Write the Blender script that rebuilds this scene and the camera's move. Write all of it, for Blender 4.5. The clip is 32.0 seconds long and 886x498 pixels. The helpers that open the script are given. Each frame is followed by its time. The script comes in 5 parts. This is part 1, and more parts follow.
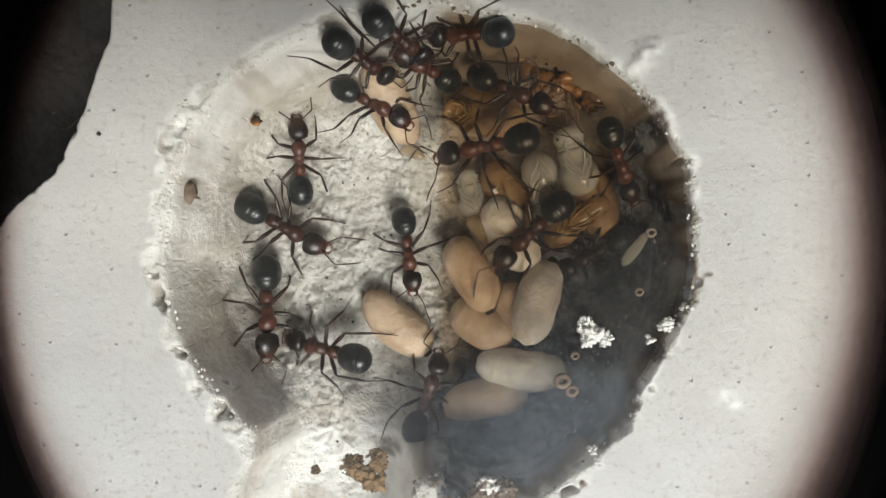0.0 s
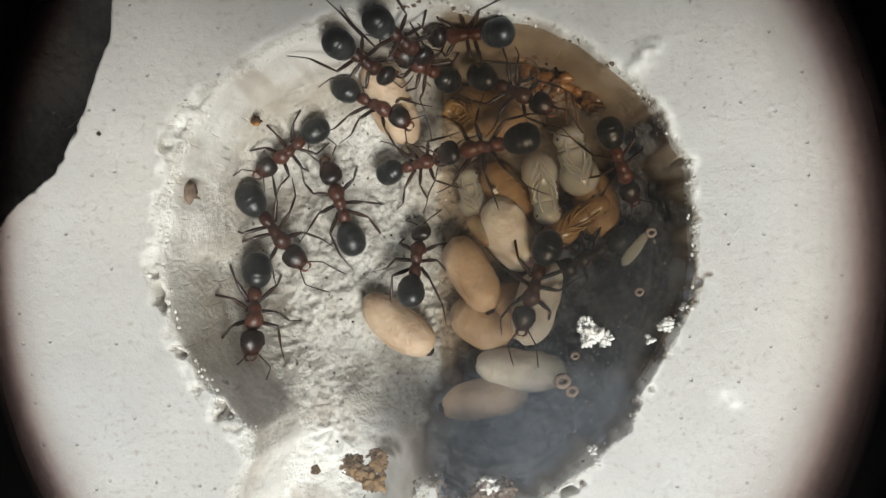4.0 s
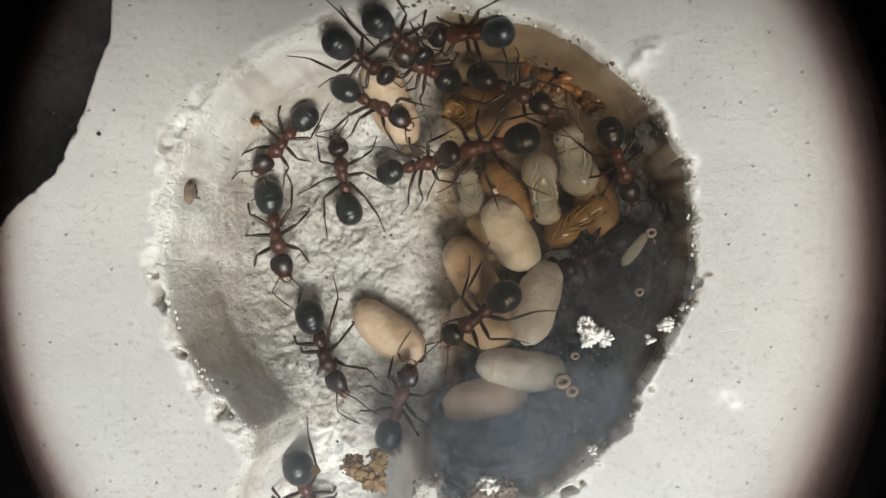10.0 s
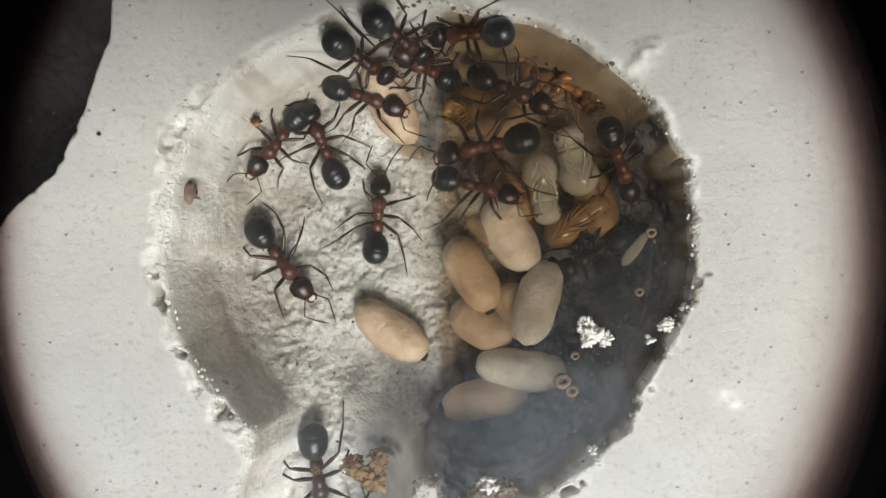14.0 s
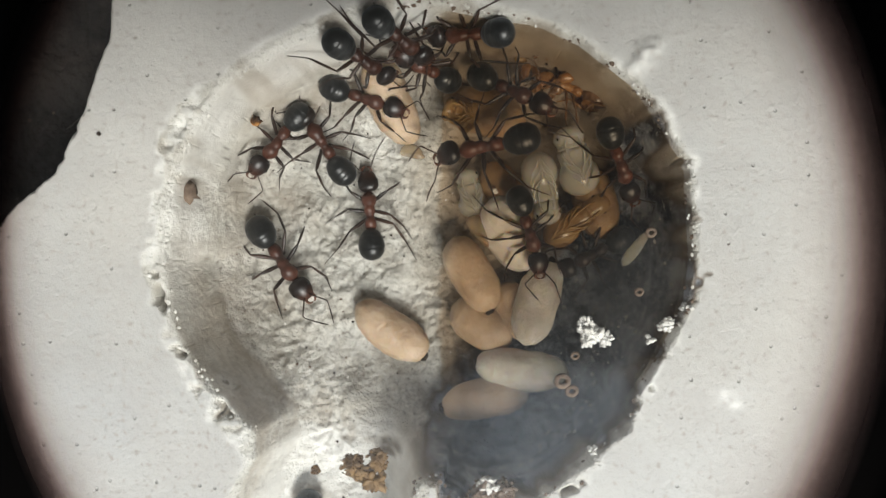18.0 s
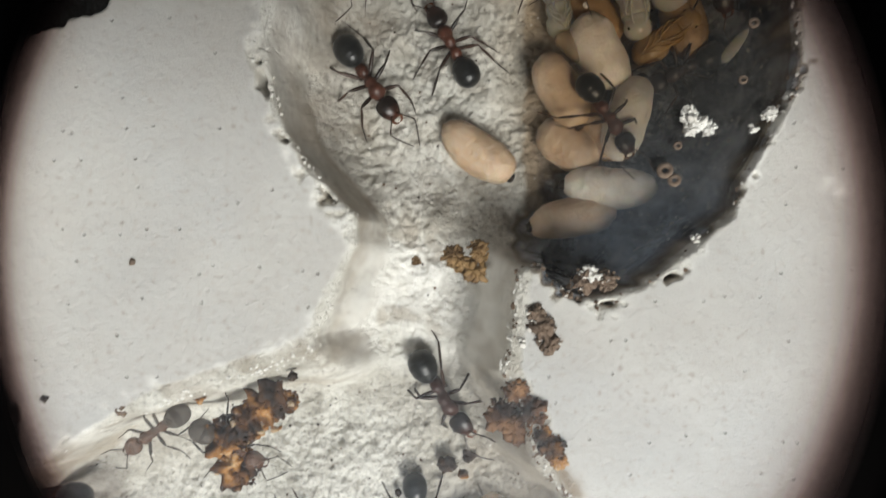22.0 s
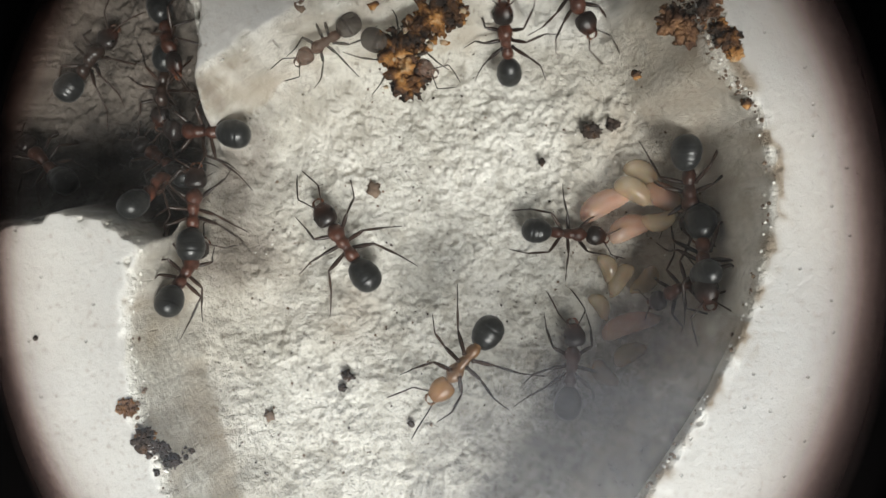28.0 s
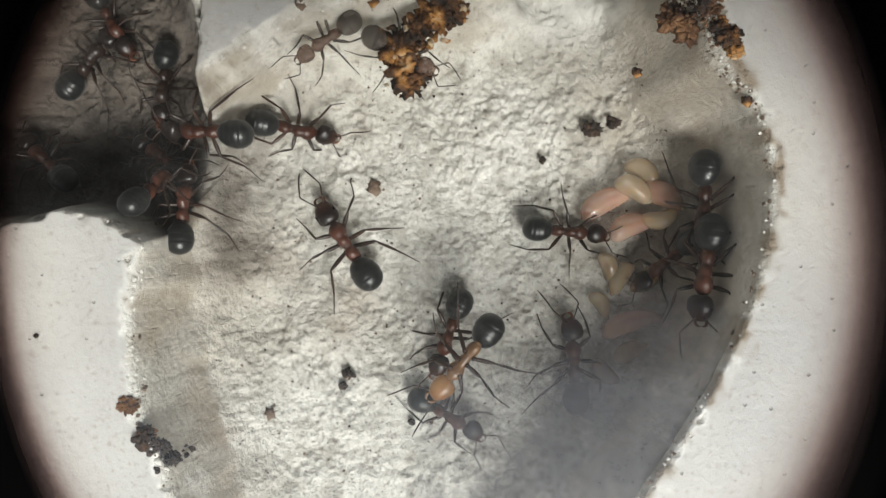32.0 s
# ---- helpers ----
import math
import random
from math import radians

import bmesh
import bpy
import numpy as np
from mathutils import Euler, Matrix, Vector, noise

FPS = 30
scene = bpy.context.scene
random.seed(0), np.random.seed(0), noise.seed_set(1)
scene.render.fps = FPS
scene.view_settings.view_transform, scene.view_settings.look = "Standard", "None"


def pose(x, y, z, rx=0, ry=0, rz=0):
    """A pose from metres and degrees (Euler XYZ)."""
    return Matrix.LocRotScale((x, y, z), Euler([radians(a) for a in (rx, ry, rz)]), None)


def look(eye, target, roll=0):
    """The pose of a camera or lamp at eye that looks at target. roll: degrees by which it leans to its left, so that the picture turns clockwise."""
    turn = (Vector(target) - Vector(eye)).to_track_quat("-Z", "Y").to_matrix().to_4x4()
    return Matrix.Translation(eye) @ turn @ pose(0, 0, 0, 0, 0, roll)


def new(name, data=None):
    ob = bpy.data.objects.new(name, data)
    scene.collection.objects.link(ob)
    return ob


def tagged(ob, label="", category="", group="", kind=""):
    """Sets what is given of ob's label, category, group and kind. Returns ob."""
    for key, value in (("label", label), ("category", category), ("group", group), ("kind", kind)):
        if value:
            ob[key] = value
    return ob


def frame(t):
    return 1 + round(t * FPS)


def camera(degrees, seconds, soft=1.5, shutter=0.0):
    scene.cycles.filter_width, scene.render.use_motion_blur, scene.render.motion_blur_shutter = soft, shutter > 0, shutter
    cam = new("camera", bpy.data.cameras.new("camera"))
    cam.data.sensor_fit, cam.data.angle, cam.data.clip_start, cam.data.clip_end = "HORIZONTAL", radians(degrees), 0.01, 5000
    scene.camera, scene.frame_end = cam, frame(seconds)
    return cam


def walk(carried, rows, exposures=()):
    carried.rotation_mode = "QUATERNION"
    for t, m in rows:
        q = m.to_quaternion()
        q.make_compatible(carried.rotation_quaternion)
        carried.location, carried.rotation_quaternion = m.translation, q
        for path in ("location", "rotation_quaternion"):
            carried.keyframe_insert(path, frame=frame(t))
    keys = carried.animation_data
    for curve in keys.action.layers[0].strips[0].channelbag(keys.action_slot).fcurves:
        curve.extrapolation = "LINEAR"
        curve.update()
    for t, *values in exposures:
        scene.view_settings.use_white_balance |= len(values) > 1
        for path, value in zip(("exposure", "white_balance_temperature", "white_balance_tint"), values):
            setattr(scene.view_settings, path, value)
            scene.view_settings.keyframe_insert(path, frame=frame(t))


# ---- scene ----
cam = camera(68.7, 32.0, soft=1.4, shutter=0.8)
MM = 0.001
# seconds, millimetres, and degrees of the slightly swaying hand-held camera over the nest
PATH = [
    (0.0, 0.0, 0.0, 40.15, 0, 0, 0), (19.6, 0.0, 0.0, 40.15, 0, 0, 0),
    (20.0, -0.93, -1.33, 40.13, 0.007, -0.013, 0.05), (20.5, -2.53, -4.33, 40.13, 0.015, -0.031, 0.142),
    (21.0, -3.74, -7.08, 40.0, 0.023, -0.048, 0.203), (21.5, -5.13, -10.48, 40.09, 0.028, -0.039, 0.226),
    (22.0, -6.41, -13.31, 40.04, 0.032, -0.013, 0.216), (22.5, -7.29, -15.31, 40.12, 0.033, 0.017, 0.176),
    (23.0, -8.63, -19.14, 40.44, 0.028, 0.045, 0.105), (23.5, -10.43, -23.22, 40.62, 0.028, 0.065, 0.012),
    (24.0, -12.14, -26.44, 40.7, 0.028, 0.075, -0.063), (24.5, -13.66, -29.25, 40.71, 0.017, 0.072, -0.096),
    (25.0, -14.74, -31.92, 40.66, -0.001, 0.055, -0.083), (25.5, -15.43, -33.92, 40.51, -0.022, 0.026, -0.041),
    (26.0, -16.2, -35.84, 40.46, -0.047, 0.003, 0.003), (26.5, -16.7, -36.99, 40.41, -0.072, -0.015, 0.033),
    (28.5, -17.19, -38.53, 40.41, -0.194, 0.198, 0.157), (32.0, -17.19, -38.57, 40.41, -0.194, 0.198, 0.157),
]
walk(cam, [(t, pose(x * MM, y * MM, z * MM, a, b, c)) for t, x, y, z, a, b, c in PATH], [(0.0, 0.05, 6190, 5), (19.5, 0.05, 6190, 5), (21.5, -0.04, 6180, 5), (23.0, -0.02, 6190, 5), (24.2, 0.10, 6220, 6.5), (25.0, 0.16, 6240, 8), (26.2, 0.10, 6220, 7), (28.5, 0.10, 6190, 5), (32.0, 0.10, 6190, 5)])

# ---------------------------------------------------------------- light
SUN_DIRECTION = Vector((0.36, -0.82, 1.08)).normalized()
world = bpy.data.worlds.new("daylight")
scene.world = world
world.use_nodes = True
wn = world.node_tree.nodes
sky = wn.new("ShaderNodeTexSky")
sky.sky_type, sky.sun_disc = "NISHITA", False
sky.sun_elevation = math.asin(SUN_DIRECTION.z)
sky.sun_rotation = math.atan2(SUN_DIRECTION.x, SUN_DIRECTION.y)
haze = wn.new("ShaderNodeHueSaturation")  # thin high cloud
haze.inputs["Saturation"].default_value = 0.26
world.node_tree.links.new(sky.outputs[0], haze.inputs["Color"])
world.node_tree.links.new(haze.outputs[0], wn["Background"].inputs[0])
wn["Background"].inputs[1].default_value = 0.165
sun = new("sun", bpy.data.lights.new("sun", "SUN"))
sun.data.energy, sun.data.angle, sun.data.color = 3.55, radians(22), (1.0, 0.94, 0.86)
sun.matrix_world = look(SUN_DIRECTION, (0, 0, 0))

# ---------------------------------------------------------------- materials


class Nodes:
    """Short hand for building a node material."""

    def __init__(self, name):
        self.mat = bpy.data.materials.new(name)
        self.mat.use_nodes = True
        self.tree = self.mat.node_tree
        self.bsdf = self.tree.nodes["Principled BSDF"]

    def add(self, kind, **values):
        n = self.tree.nodes.new("ShaderNode" + kind)
        for k, v in values.items():
            n.inputs[k.replace("_", " ")].default_value = v
        return n

    def link(self, a, b):
        self.tree.links.new(a, b)

    def coords(self, scale=1.0):
        c = self.add("TexCoord")
        m = self.add("Mapping")
        m.inputs["Scale"].default_value = (scale, scale, scale)
        self.link(c.outputs["Object"], m.inputs[0])
        return m.outputs[0]

    def noise(self, scale, detail=3.0, rough=0.55, vec=None):
        n = self.add("TexNoise", Scale=scale, Detail=detail, Roughness=rough)
        self.link(vec or self.coords(), n.inputs["Vector"])
        return n.outputs["Fac"]

    def ramp(self, fac, stops):
        r = self.add("ValToRGB")
        els = r.color_ramp.elements
        while len(els) < len(stops):
            els.new(0.5)
        for e, (p, c) in zip(els, stops):
            e.position, e.color = p, (*c, 1) if len(c) == 3 else c
        self.link(fac, r.inputs[0])
        return r.outputs[0]

    def mix(self, fac, a, b, kind="MIX"):
        m = self.add("MixRGB")
        m.blend_type = kind
        for sock, v in zip(m.inputs, (fac, a, b)):
            if hasattr(v, "links"):
                self.link(v, sock)
            else:
                sock.default_value = v if isinstance(v, (int, float)) else (*v, 1)
        return m.outputs[0]

    def pits(self, scale, size, share):
        """Scattered small round pits: 1 in a pit, 0 elsewhere; only a share of the cells has one."""
        v = self.add("TexVoronoi", Scale=scale, Randomness=1.0)
        v.voronoi_dimensions = "2D"
        self.link(self.coords(), v.inputs["Vector"])
        dot = self.ramp(v.outputs["Distance"], [(size * 0.45, G(1.0)), (size, G(0.0))])
        pick = self.ramp(v.outputs["Color"], [(share - 0.01, G(1.0)), (share + 0.01, G(0.0))])
        return self.mix(1.0, dot, pick, "MULTIPLY")

    def attribute(self, name):
        a = self.add("Attribute")
        a.attribute_name = name
        return a.outputs["Fac"]

    def bump(self, height, strength, distance):
        b = self.add("Bump", Strength=strength, Distance=distance)
        self.link(height, b.inputs["Height"])
        self.link(b.outputs[0], self.bsdf.inputs["Normal"])

    def colour(self, c):
        if hasattr(c, "links"):
            self.link(c, self.bsdf.inputs["Base Color"])
        else:
            self.bsdf.inputs["Base Color"].default_value = (*c, 1)

    def set(self, **values):
        for k, v in values.items():
            self.bsdf.inputs[k.replace("_", " ")].default_value = v


def G(v):
    return (v, v, v)


def plaster_material():
    n = Nodes("plaster")
    pores = n.ramp(n.noise(2500, 2, 0.5), [(0.31, G(0.0)), (0.41, G(1.0))])
    mid = n.noise(260, 4, 0.6)
    broad = n.noise(60, 3, 0.5)
    grains = n.noise(2600, 3, 0.7)
    top = n.mix(n.ramp(broad, [(0.35, G(0)), (0.65, G(1))]), (0.545, 0.545, 0.54), (0.65, 0.635, 0.605))
    top = n.mix(n.ramp(mid, [(0.3, G(0.25)), (0.7, G(0.0))]), top, (0.42, 0.38, 0.35))
    top = n.mix(n.mix(0.8, G(1.0), pores), (0.44, 0.40, 0.37), top)
    pits = n.pits(1250, 0.12, 0.42)
    craters = n.pits(470, 0.055, 0.43)
    top = n.mix(n.mix(1.0, pits, G(0.25), "MULTIPLY"), top, (0.22, 0.19, 0.165))
    top = n.mix(n.mix(1.0, n.mix(1.0, craters, n.ramp(n.noise(700, 1, 0.5), [(0.42, G(0.0)), (0.62, G(0.5))]), "MULTIPLY"), G(0.55), "MULTIPLY"), top, (0.20, 0.17, 0.15))
    inner = n.mix(n.ramp(mid, [(0.3, G(0)), (0.7, G(1))]), (0.61, 0.595, 0.54), (0.87, 0.85, 0.795))
    inner = n.mix(n.ramp(broad, [(0.36, G(0.5)), (0.50, G(0.0))]), inner, (0.46, 0.42, 0.355))
    inner = n.mix(n.ramp(n.noise(520, 5, 0.7), [(0.36, G(0.55)), (0.50, G(0.0))]), inner, (0.40, 0.37, 0.32))
    inner = n.mix(n.ramp(grains, [(0.34, G(0.7)), (0.47, G(0.0))]), inner, (0.38, 0.36, 0.325))
    inner = n.mix(n.ramp(n.noise(900, 4, 0.7), [(0.30, G(0.8)), (0.37, G(0.0))]), inner, (0.24, 0.21, 0.18))
    inner = n.mix(n.mix(1.0, n.pits(1300, 0.16, 0.36), G(0.6), "MULTIPLY"), inner, (0.20, 0.175, 0.15))
    grimy = n.mix(1.0, n.ramp(n.noise(230, 5, 0.65), [(0.42, G(0.0)), (0.62, G(0.7))]), n.attribute("steep"), "MULTIPLY")
    inner = n.mix(grimy, inner, n.mix(mid, (0.34, 0.28, 0.21), (0.58, 0.52, 0.43)))
    col = n.mix(n.attribute("carved"), top, inner)
    chalky = n.mix(1.0, n.attribute("chalk"), n.mix(1.0, G(1.0), n.attribute("tan"), "SUBTRACT"), "MULTIPLY")
    col = n.mix(chalky, col, (0.90, 0.89, 0.86))
    floor_shade_col = n.mix(n.ramp(mid, [(0.3, G(0)), (0.7, G(1))]), (0.27, 0.19, 0.115), (0.50, 0.41, 0.30))
    col = n.mix(n.attribute("floor_shade"), col, floor_shade_col)
    tan = n.mix(mid, (0.21, 0.165, 0.12), (0.45, 0.38, 0.30))
    col = n.mix(n.attribute("tan"), col, tan)
    loam_shade = n.mix(n.ramp(mid, [(0.35, G(0)), (0.65, G(1))]), (0.095, 0.077, 0.064), (0.21, 0.176, 0.148))
    col = n.mix(n.attribute("loam_shade"), col, loam_shade)
    deep_shade_col = n.mix(n.ramp(mid, [(0.35, G(0)), (0.65, G(1))]), (0.010, 0.009, 0.009), (0.045, 0.038, 0.034))
    col = n.mix(n.attribute("deep_shade"), col, deep_shade_col)
    # blue-black mould mottling that also carries the lower-right wall's shade as colour
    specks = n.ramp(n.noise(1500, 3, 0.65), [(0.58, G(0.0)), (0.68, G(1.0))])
    mould_shade_col = n.mix(n.ramp(n.noise(420, 4, 0.65), [(0.44, G(0)), (0.66, G(1))]), (0.032, 0.038, 0.052), (0.46, 0.50, 0.56))
    mould_shade_col = n.mix(n.mix(0.8, G(0), specks), mould_shade_col, (0.55, 0.54, 0.50))
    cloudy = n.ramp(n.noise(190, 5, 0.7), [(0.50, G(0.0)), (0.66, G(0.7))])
    mould_shade_col = n.mix(cloudy, mould_shade_col, (0.46, 0.49, 0.54))
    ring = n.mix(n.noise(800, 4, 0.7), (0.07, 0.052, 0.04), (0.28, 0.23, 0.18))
    mould_shade_col = n.mix(n.ramp(n.attribute("mould_shade"), [(0.45, G(1.0)), (0.95, G(0.0))]), mould_shade_col, ring)
    col = n.mix(n.ramp(n.attribute("mould_shade"), [(0.12, G(0.0)), (0.5, G(1.0))]), col, mould_shade_col)
    n.colour(col)
    n.set(Roughness=0.88)
    n.bsdf.inputs["Specular IOR Level"].default_value = 0.25
    h = n.mix(0.5, n.noise(2300, 4, 0.7), n.noise(900, 5, 0.65))
    dents = n.ramp(n.noise(1300, 2, 0.5), [(0.60, G(0.0)), (0.70, G(1.0))])
    h = n.mix(0.05, h, dents)
    h = n.mix(0.10, h, n.mix(1.0, G(1.0), pits, "SUBTRACT"))
    flat = n.mix(0.26, n.mix(0.20, G(0.5), n.mix(1.0, G(1.0), craters, "SUBTRACT")), h)
    h = n.mix(n.attribute("carved"), flat, h)
    h = n.mix(n.mix(1.0, n.attribute("steep"), G(0.6), "MULTIPLY"), h, G(0.5))
    h = n.mix(n.mix(1.0, n.attribute("chalk"), G(0.35), "MULTIPLY"), h, G(0.5))
    n.bump(h, 0.85, 0.0009)
    return n.mat


def chitin(name, dark, light, rough=0.32, scale=900, sheen=0.0):
    n = Nodes(name)
    info = n.add("ObjectInfo")
    f = n.ramp(n.noise(scale, 3, 0.6), [(0.3, G(0)), (0.7, G(1))])
    c = n.mix(f, dark, light)
    hsv = n.add("HueSaturation")
    m = n.add("MapRange", To_Min=0.7, To_Max=1.75)
    n.link(info.outputs["Random"], m.inputs["Value"])
    n.link(m.outputs[0], hsv.inputs["Value"])
    n.link(c, hsv.inputs["Color"])
    n.colour(hsv.outputs[0])
    n.set(Roughness=rough)
    n.bump(n.noise(5200, 2, 0.5), 0.25, 0.00004)
    return n.mat


def head_material():
    """Black-brown head whose cheeks turn reddish towards the jaws."""
    n = Nodes("head_chitin")
    along = n.add("SeparateXYZ")
    n.link(n.coords(), along.inputs[0])
    front = n.add("MapRange", From_Min=-0.0001, From_Max=0.0010)
    n.link(along.outputs[1], front.inputs[0])
    dark = n.mix(n.noise(900, 3, 0.6), (0.007, 0.006, 0.006), (0.022, 0.013, 0.010))
    red = n.mix(n.noise(1400, 3, 0.6), (0.030, 0.010, 0.006), (0.10, 0.030, 0.014))
    n.colour(n.mix(n.mix(1.0, front.outputs[0], G(0.75), "MULTIPLY"), dark, red))
    n.set(Roughness=0.33)
    n.bump(n.noise(5200, 3, 0.6), 0.35, 0.00005)
    return n.mat


def gaster_material():
    n = Nodes("gaster_chitin")
    w = n.add("TexNoise", Scale=700.0, Detail=3.0)
    n.link(n.coords(), w.inputs["Vector"])
    base = n.mix(w.outputs["Fac"], (0.007, 0.0075, 0.008), (0.021, 0.022, 0.0215))
    n.colour(base)
    n.set(Roughness=0.34)
    n.bsdf.inputs["Sheen Weight"].default_value = 0.10
    n.bsdf.inputs["Sheen Roughness"].default_value = 0.4
    n.bump(n.noise(6500, 2, 0.5), 0.3, 0.00004)
    return n.mat


def soft_body(name, dark, light, rough=0.45, scale=500, sss=0.25, bump=0.25, clear=0.0):
    n = Nodes(name)
    f = n.ramp(n.noise(scale, 4, 0.6), [(0.3, G(0)), (0.72, G(1))])
    n.colour(n.mix(f, dark, light))
    n.set(Roughness=rough)
    n.bsdf.inputs["Subsurface Weight"].default_value = sss
    n.bsdf.inputs["Subsurface Radius"].default_value = (0.0009, 0.0006, 0.0003)
    n.bsdf.inputs["Subsurface Scale"].default_value = 1.0
    n.bump(n.noise(2600, 3, 0.6), bump, 0.00008)
    if clear:  # glassy skin that lets part of the light straight through
        through_skin, mixer = n.add("BsdfTransparent"), n.add("MixShader", Fac=clear)
        n.link(n.bsdf.outputs[0], mixer.inputs[1])
        n.link(through_skin.outputs[0], mixer.inputs[2])
        n.link(mixer.outputs[0], n.tree.nodes["Material Output"].inputs[0])
    return n.mat


def silk(name, dark, light):
    """Papery cocoon silk: mottled, finely wrinkled, with a few dark scratches and smudges."""
    n = Nodes(name)
    c = n.mix(n.ramp(n.noise(330, 5, 0.65), [(0.34, G(0)), (0.66, G(1))]), dark, light)
    c = n.mix(n.ramp(n.noise(1500, 3, 0.6), [(0.32, G(0.6)), (0.47, G(0.0))]), c, dark)
    c = n.mix(n.ramp(n.noise(700, 4, 0.7), [(0.28, G(0.5)), (0.36, G(0.0))]), c, (0.20, 0.12, 0.07))
    scratch = n.add("TexNoise", Scale=260.0, Detail=4.0, Roughness=0.7, Distortion=1.2)
    m = n.add("Mapping")
    m.inputs["Scale"].default_value = (5.0, 1.0, 5.0)
    n.link(n.coords(), m.inputs[0])
    n.link(m.outputs[0], scratch.inputs["Vector"])
    c = n.mix(n.ramp(scratch.outputs["Fac"], [(0.30, G(0.30)), (0.36, G(0.0))]), c, (0.20, 0.12, 0.07))
    n.colour(c)
    n.set(Roughness=0.52)
    n.bsdf.inputs["Subsurface Weight"].default_value = 0.45
    n.bsdf.inputs["Subsurface Radius"].default_value = (0.0009, 0.0006, 0.0003)
    n.bsdf.inputs["Subsurface Scale"].default_value = 1.0
    n.bump(n.mix(0.85, scratch.outputs["Fac"], n.noise(900, 4, 0.65)), 0.75, 0.00045)
    return n.mat


def crumb_material(name, stops, scale=900):
    n = Nodes(name)
    n.colour(n.ramp(n.noise(scale, 4, 0.65), stops))
    n.set(Roughness=0.8)
    n.bump(n.noise(2600, 3, 0.6), 0.6, 0.00015)
    return n.mat


def film_material(name, tint, density, spots):
    """An uneven veil, used to paint glare and shade too, that thins out towards its rim."""
    n = Nodes(name)
    body = n.add("BsdfDiffuse")
    body.inputs["Color"].default_value = (*tint, 1)
    clear = n.add("BsdfTransparent")
    mixer = n.add("MixShader")
    veil = n.attribute("veil")
    cloud = n.ramp(n.noise(300, 7, 0.75), [(0.32, G(0.15)), (0.64, G(1.0))])
    f = n.mix(1.0, veil, cloud, "MULTIPLY")
    f = n.mix(1.0, f, G(density), "MULTIPLY")
    if spots:  # pale mildew dots in the veil
        dots = n.mix(1.0, n.mix(1.0, n.pits(900, 0.09, 0.36), veil, "MULTIPLY"), G(0.6), "MULTIPLY")
        f = n.mix(1.0, f, dots, "LIGHTEN")
        bloom = n.mix(1.0, n.ramp(n.noise(430, 7, 0.78), [(0.50, G(0.0)), (0.66, G(0.6))]), veil, "MULTIPLY")
        f = n.mix(1.0, f, bloom, "LIGHTEN")
        n.link(n.mix(dots, n.mix(bloom, tint, (0.27, 0.30, 0.35)), (0.55, 0.55, 0.53)), body.inputs["Color"])
    n.link(f, mixer.inputs[0])
    n.link(clear.outputs[0], mixer.inputs[1])
    n.link(body.outputs[0], mixer.inputs[2])
    n.link(mixer.outputs[0], n.tree.nodes["Material Output"].inputs[0])
    return n.mat


def glass_material():
    n = Nodes("cover_glass")
    clear = n.add("BsdfTransparent")
    gloss = n.add("BsdfGlossy", Roughness=0.14)
    fres = n.add("Fresnel", IOR=1.48)
    mixer = n.add("MixShader")
    n.link(fres.outputs[0], mixer.inputs[0])
    n.link(clear.outputs[0], mixer.inputs[1])
    n.link(gloss.outputs[0], mixer.inputs[2])
    # faint white layer that lifts the blacks, painting veiling glare onto the glass
    glare_veil = n.add("BsdfDiffuse")
    glare_veil.inputs["Color"].default_value = (0.8, 0.78, 0.75, 1)
    dusty = n.add("MixShader")
    n.link(n.ramp(n.noise(300, 4, 0.6), [(0.3, G(0.001)), (0.75, G(0.010))]), dusty.inputs[0])
    n.link(mixer.outputs[0], dusty.inputs[1])
    n.link(glare_veil.outputs[0], dusty.inputs[2])
    n.link(dusty.outputs[0], n.tree.nodes["Material Output"].inputs[0])
    return n.mat


def bezel_material():
    """Matt black rubber; its inner lip's graded transparency paints the lens's soft vignette."""
    n = Nodes("bezel_rubber")
    body = n.add("BsdfDiffuse")
    body.inputs["Color"].default_value = (0.0048, 0.0043, 0.0043, 1)
    clear = n.add("BsdfTransparent")
    n.link(n.ramp(n.attribute("veil"), [(0.0, G(1.0)), (0.35, (1.0, 0.93, 0.90)), (0.9, (0.9, 0.62, 0.58))]), clear.inputs[0])
    mixer = n.add("MixShader")
    n.link(n.attribute("veil"), mixer.inputs[0])
    n.link(clear.outputs[0], mixer.inputs[1])
    n.link(body.outputs[0], mixer.inputs[2])
    n.link(mixer.outputs[0], n.tree.nodes["Material Output"].inputs[0])
    return n.mat


PLASTER = plaster_material()
GASTER = gaster_material()
HEAD = head_material()
JAW = chitin("jaw_chitin", (0.05, 0.016, 0.007), (0.14, 0.05, 0.02), 0.48)
SEAM = chitin("seam_skin", (0.05, 0.046, 0.040), (0.10, 0.092, 0.08), 0.5)
THORAX = chitin("thorax_chitin", (0.030, 0.010, 0.006), (0.100, 0.034, 0.018), 0.42)
LEG = chitin("leg_chitin", (0.014, 0.009, 0.007), (0.040, 0.021, 0.014), 0.36)
EYE = chitin("eye_chitin", (0.004, 0.004, 0.004), (0.010, 0.009, 0.008), 0.15)
AMBER = soft_body("callow_amber", (0.24, 0.11, 0.035), (0.48, 0.25, 0.09), 0.3, 600, 0.3, 0.1, 0.2)
AMBER_DARK = soft_body("callow_brown", (0.13, 0.065, 0.03), (0.27, 0.15, 0.07), 0.3, 600, 0.2, 0.1, 0.15)
DUSTY = soft_body("dusty_chitin", (0.06, 0.048, 0.038), (0.13, 0.105, 0.085), 0.6, 800, 0.0, 0.3, 0.3)
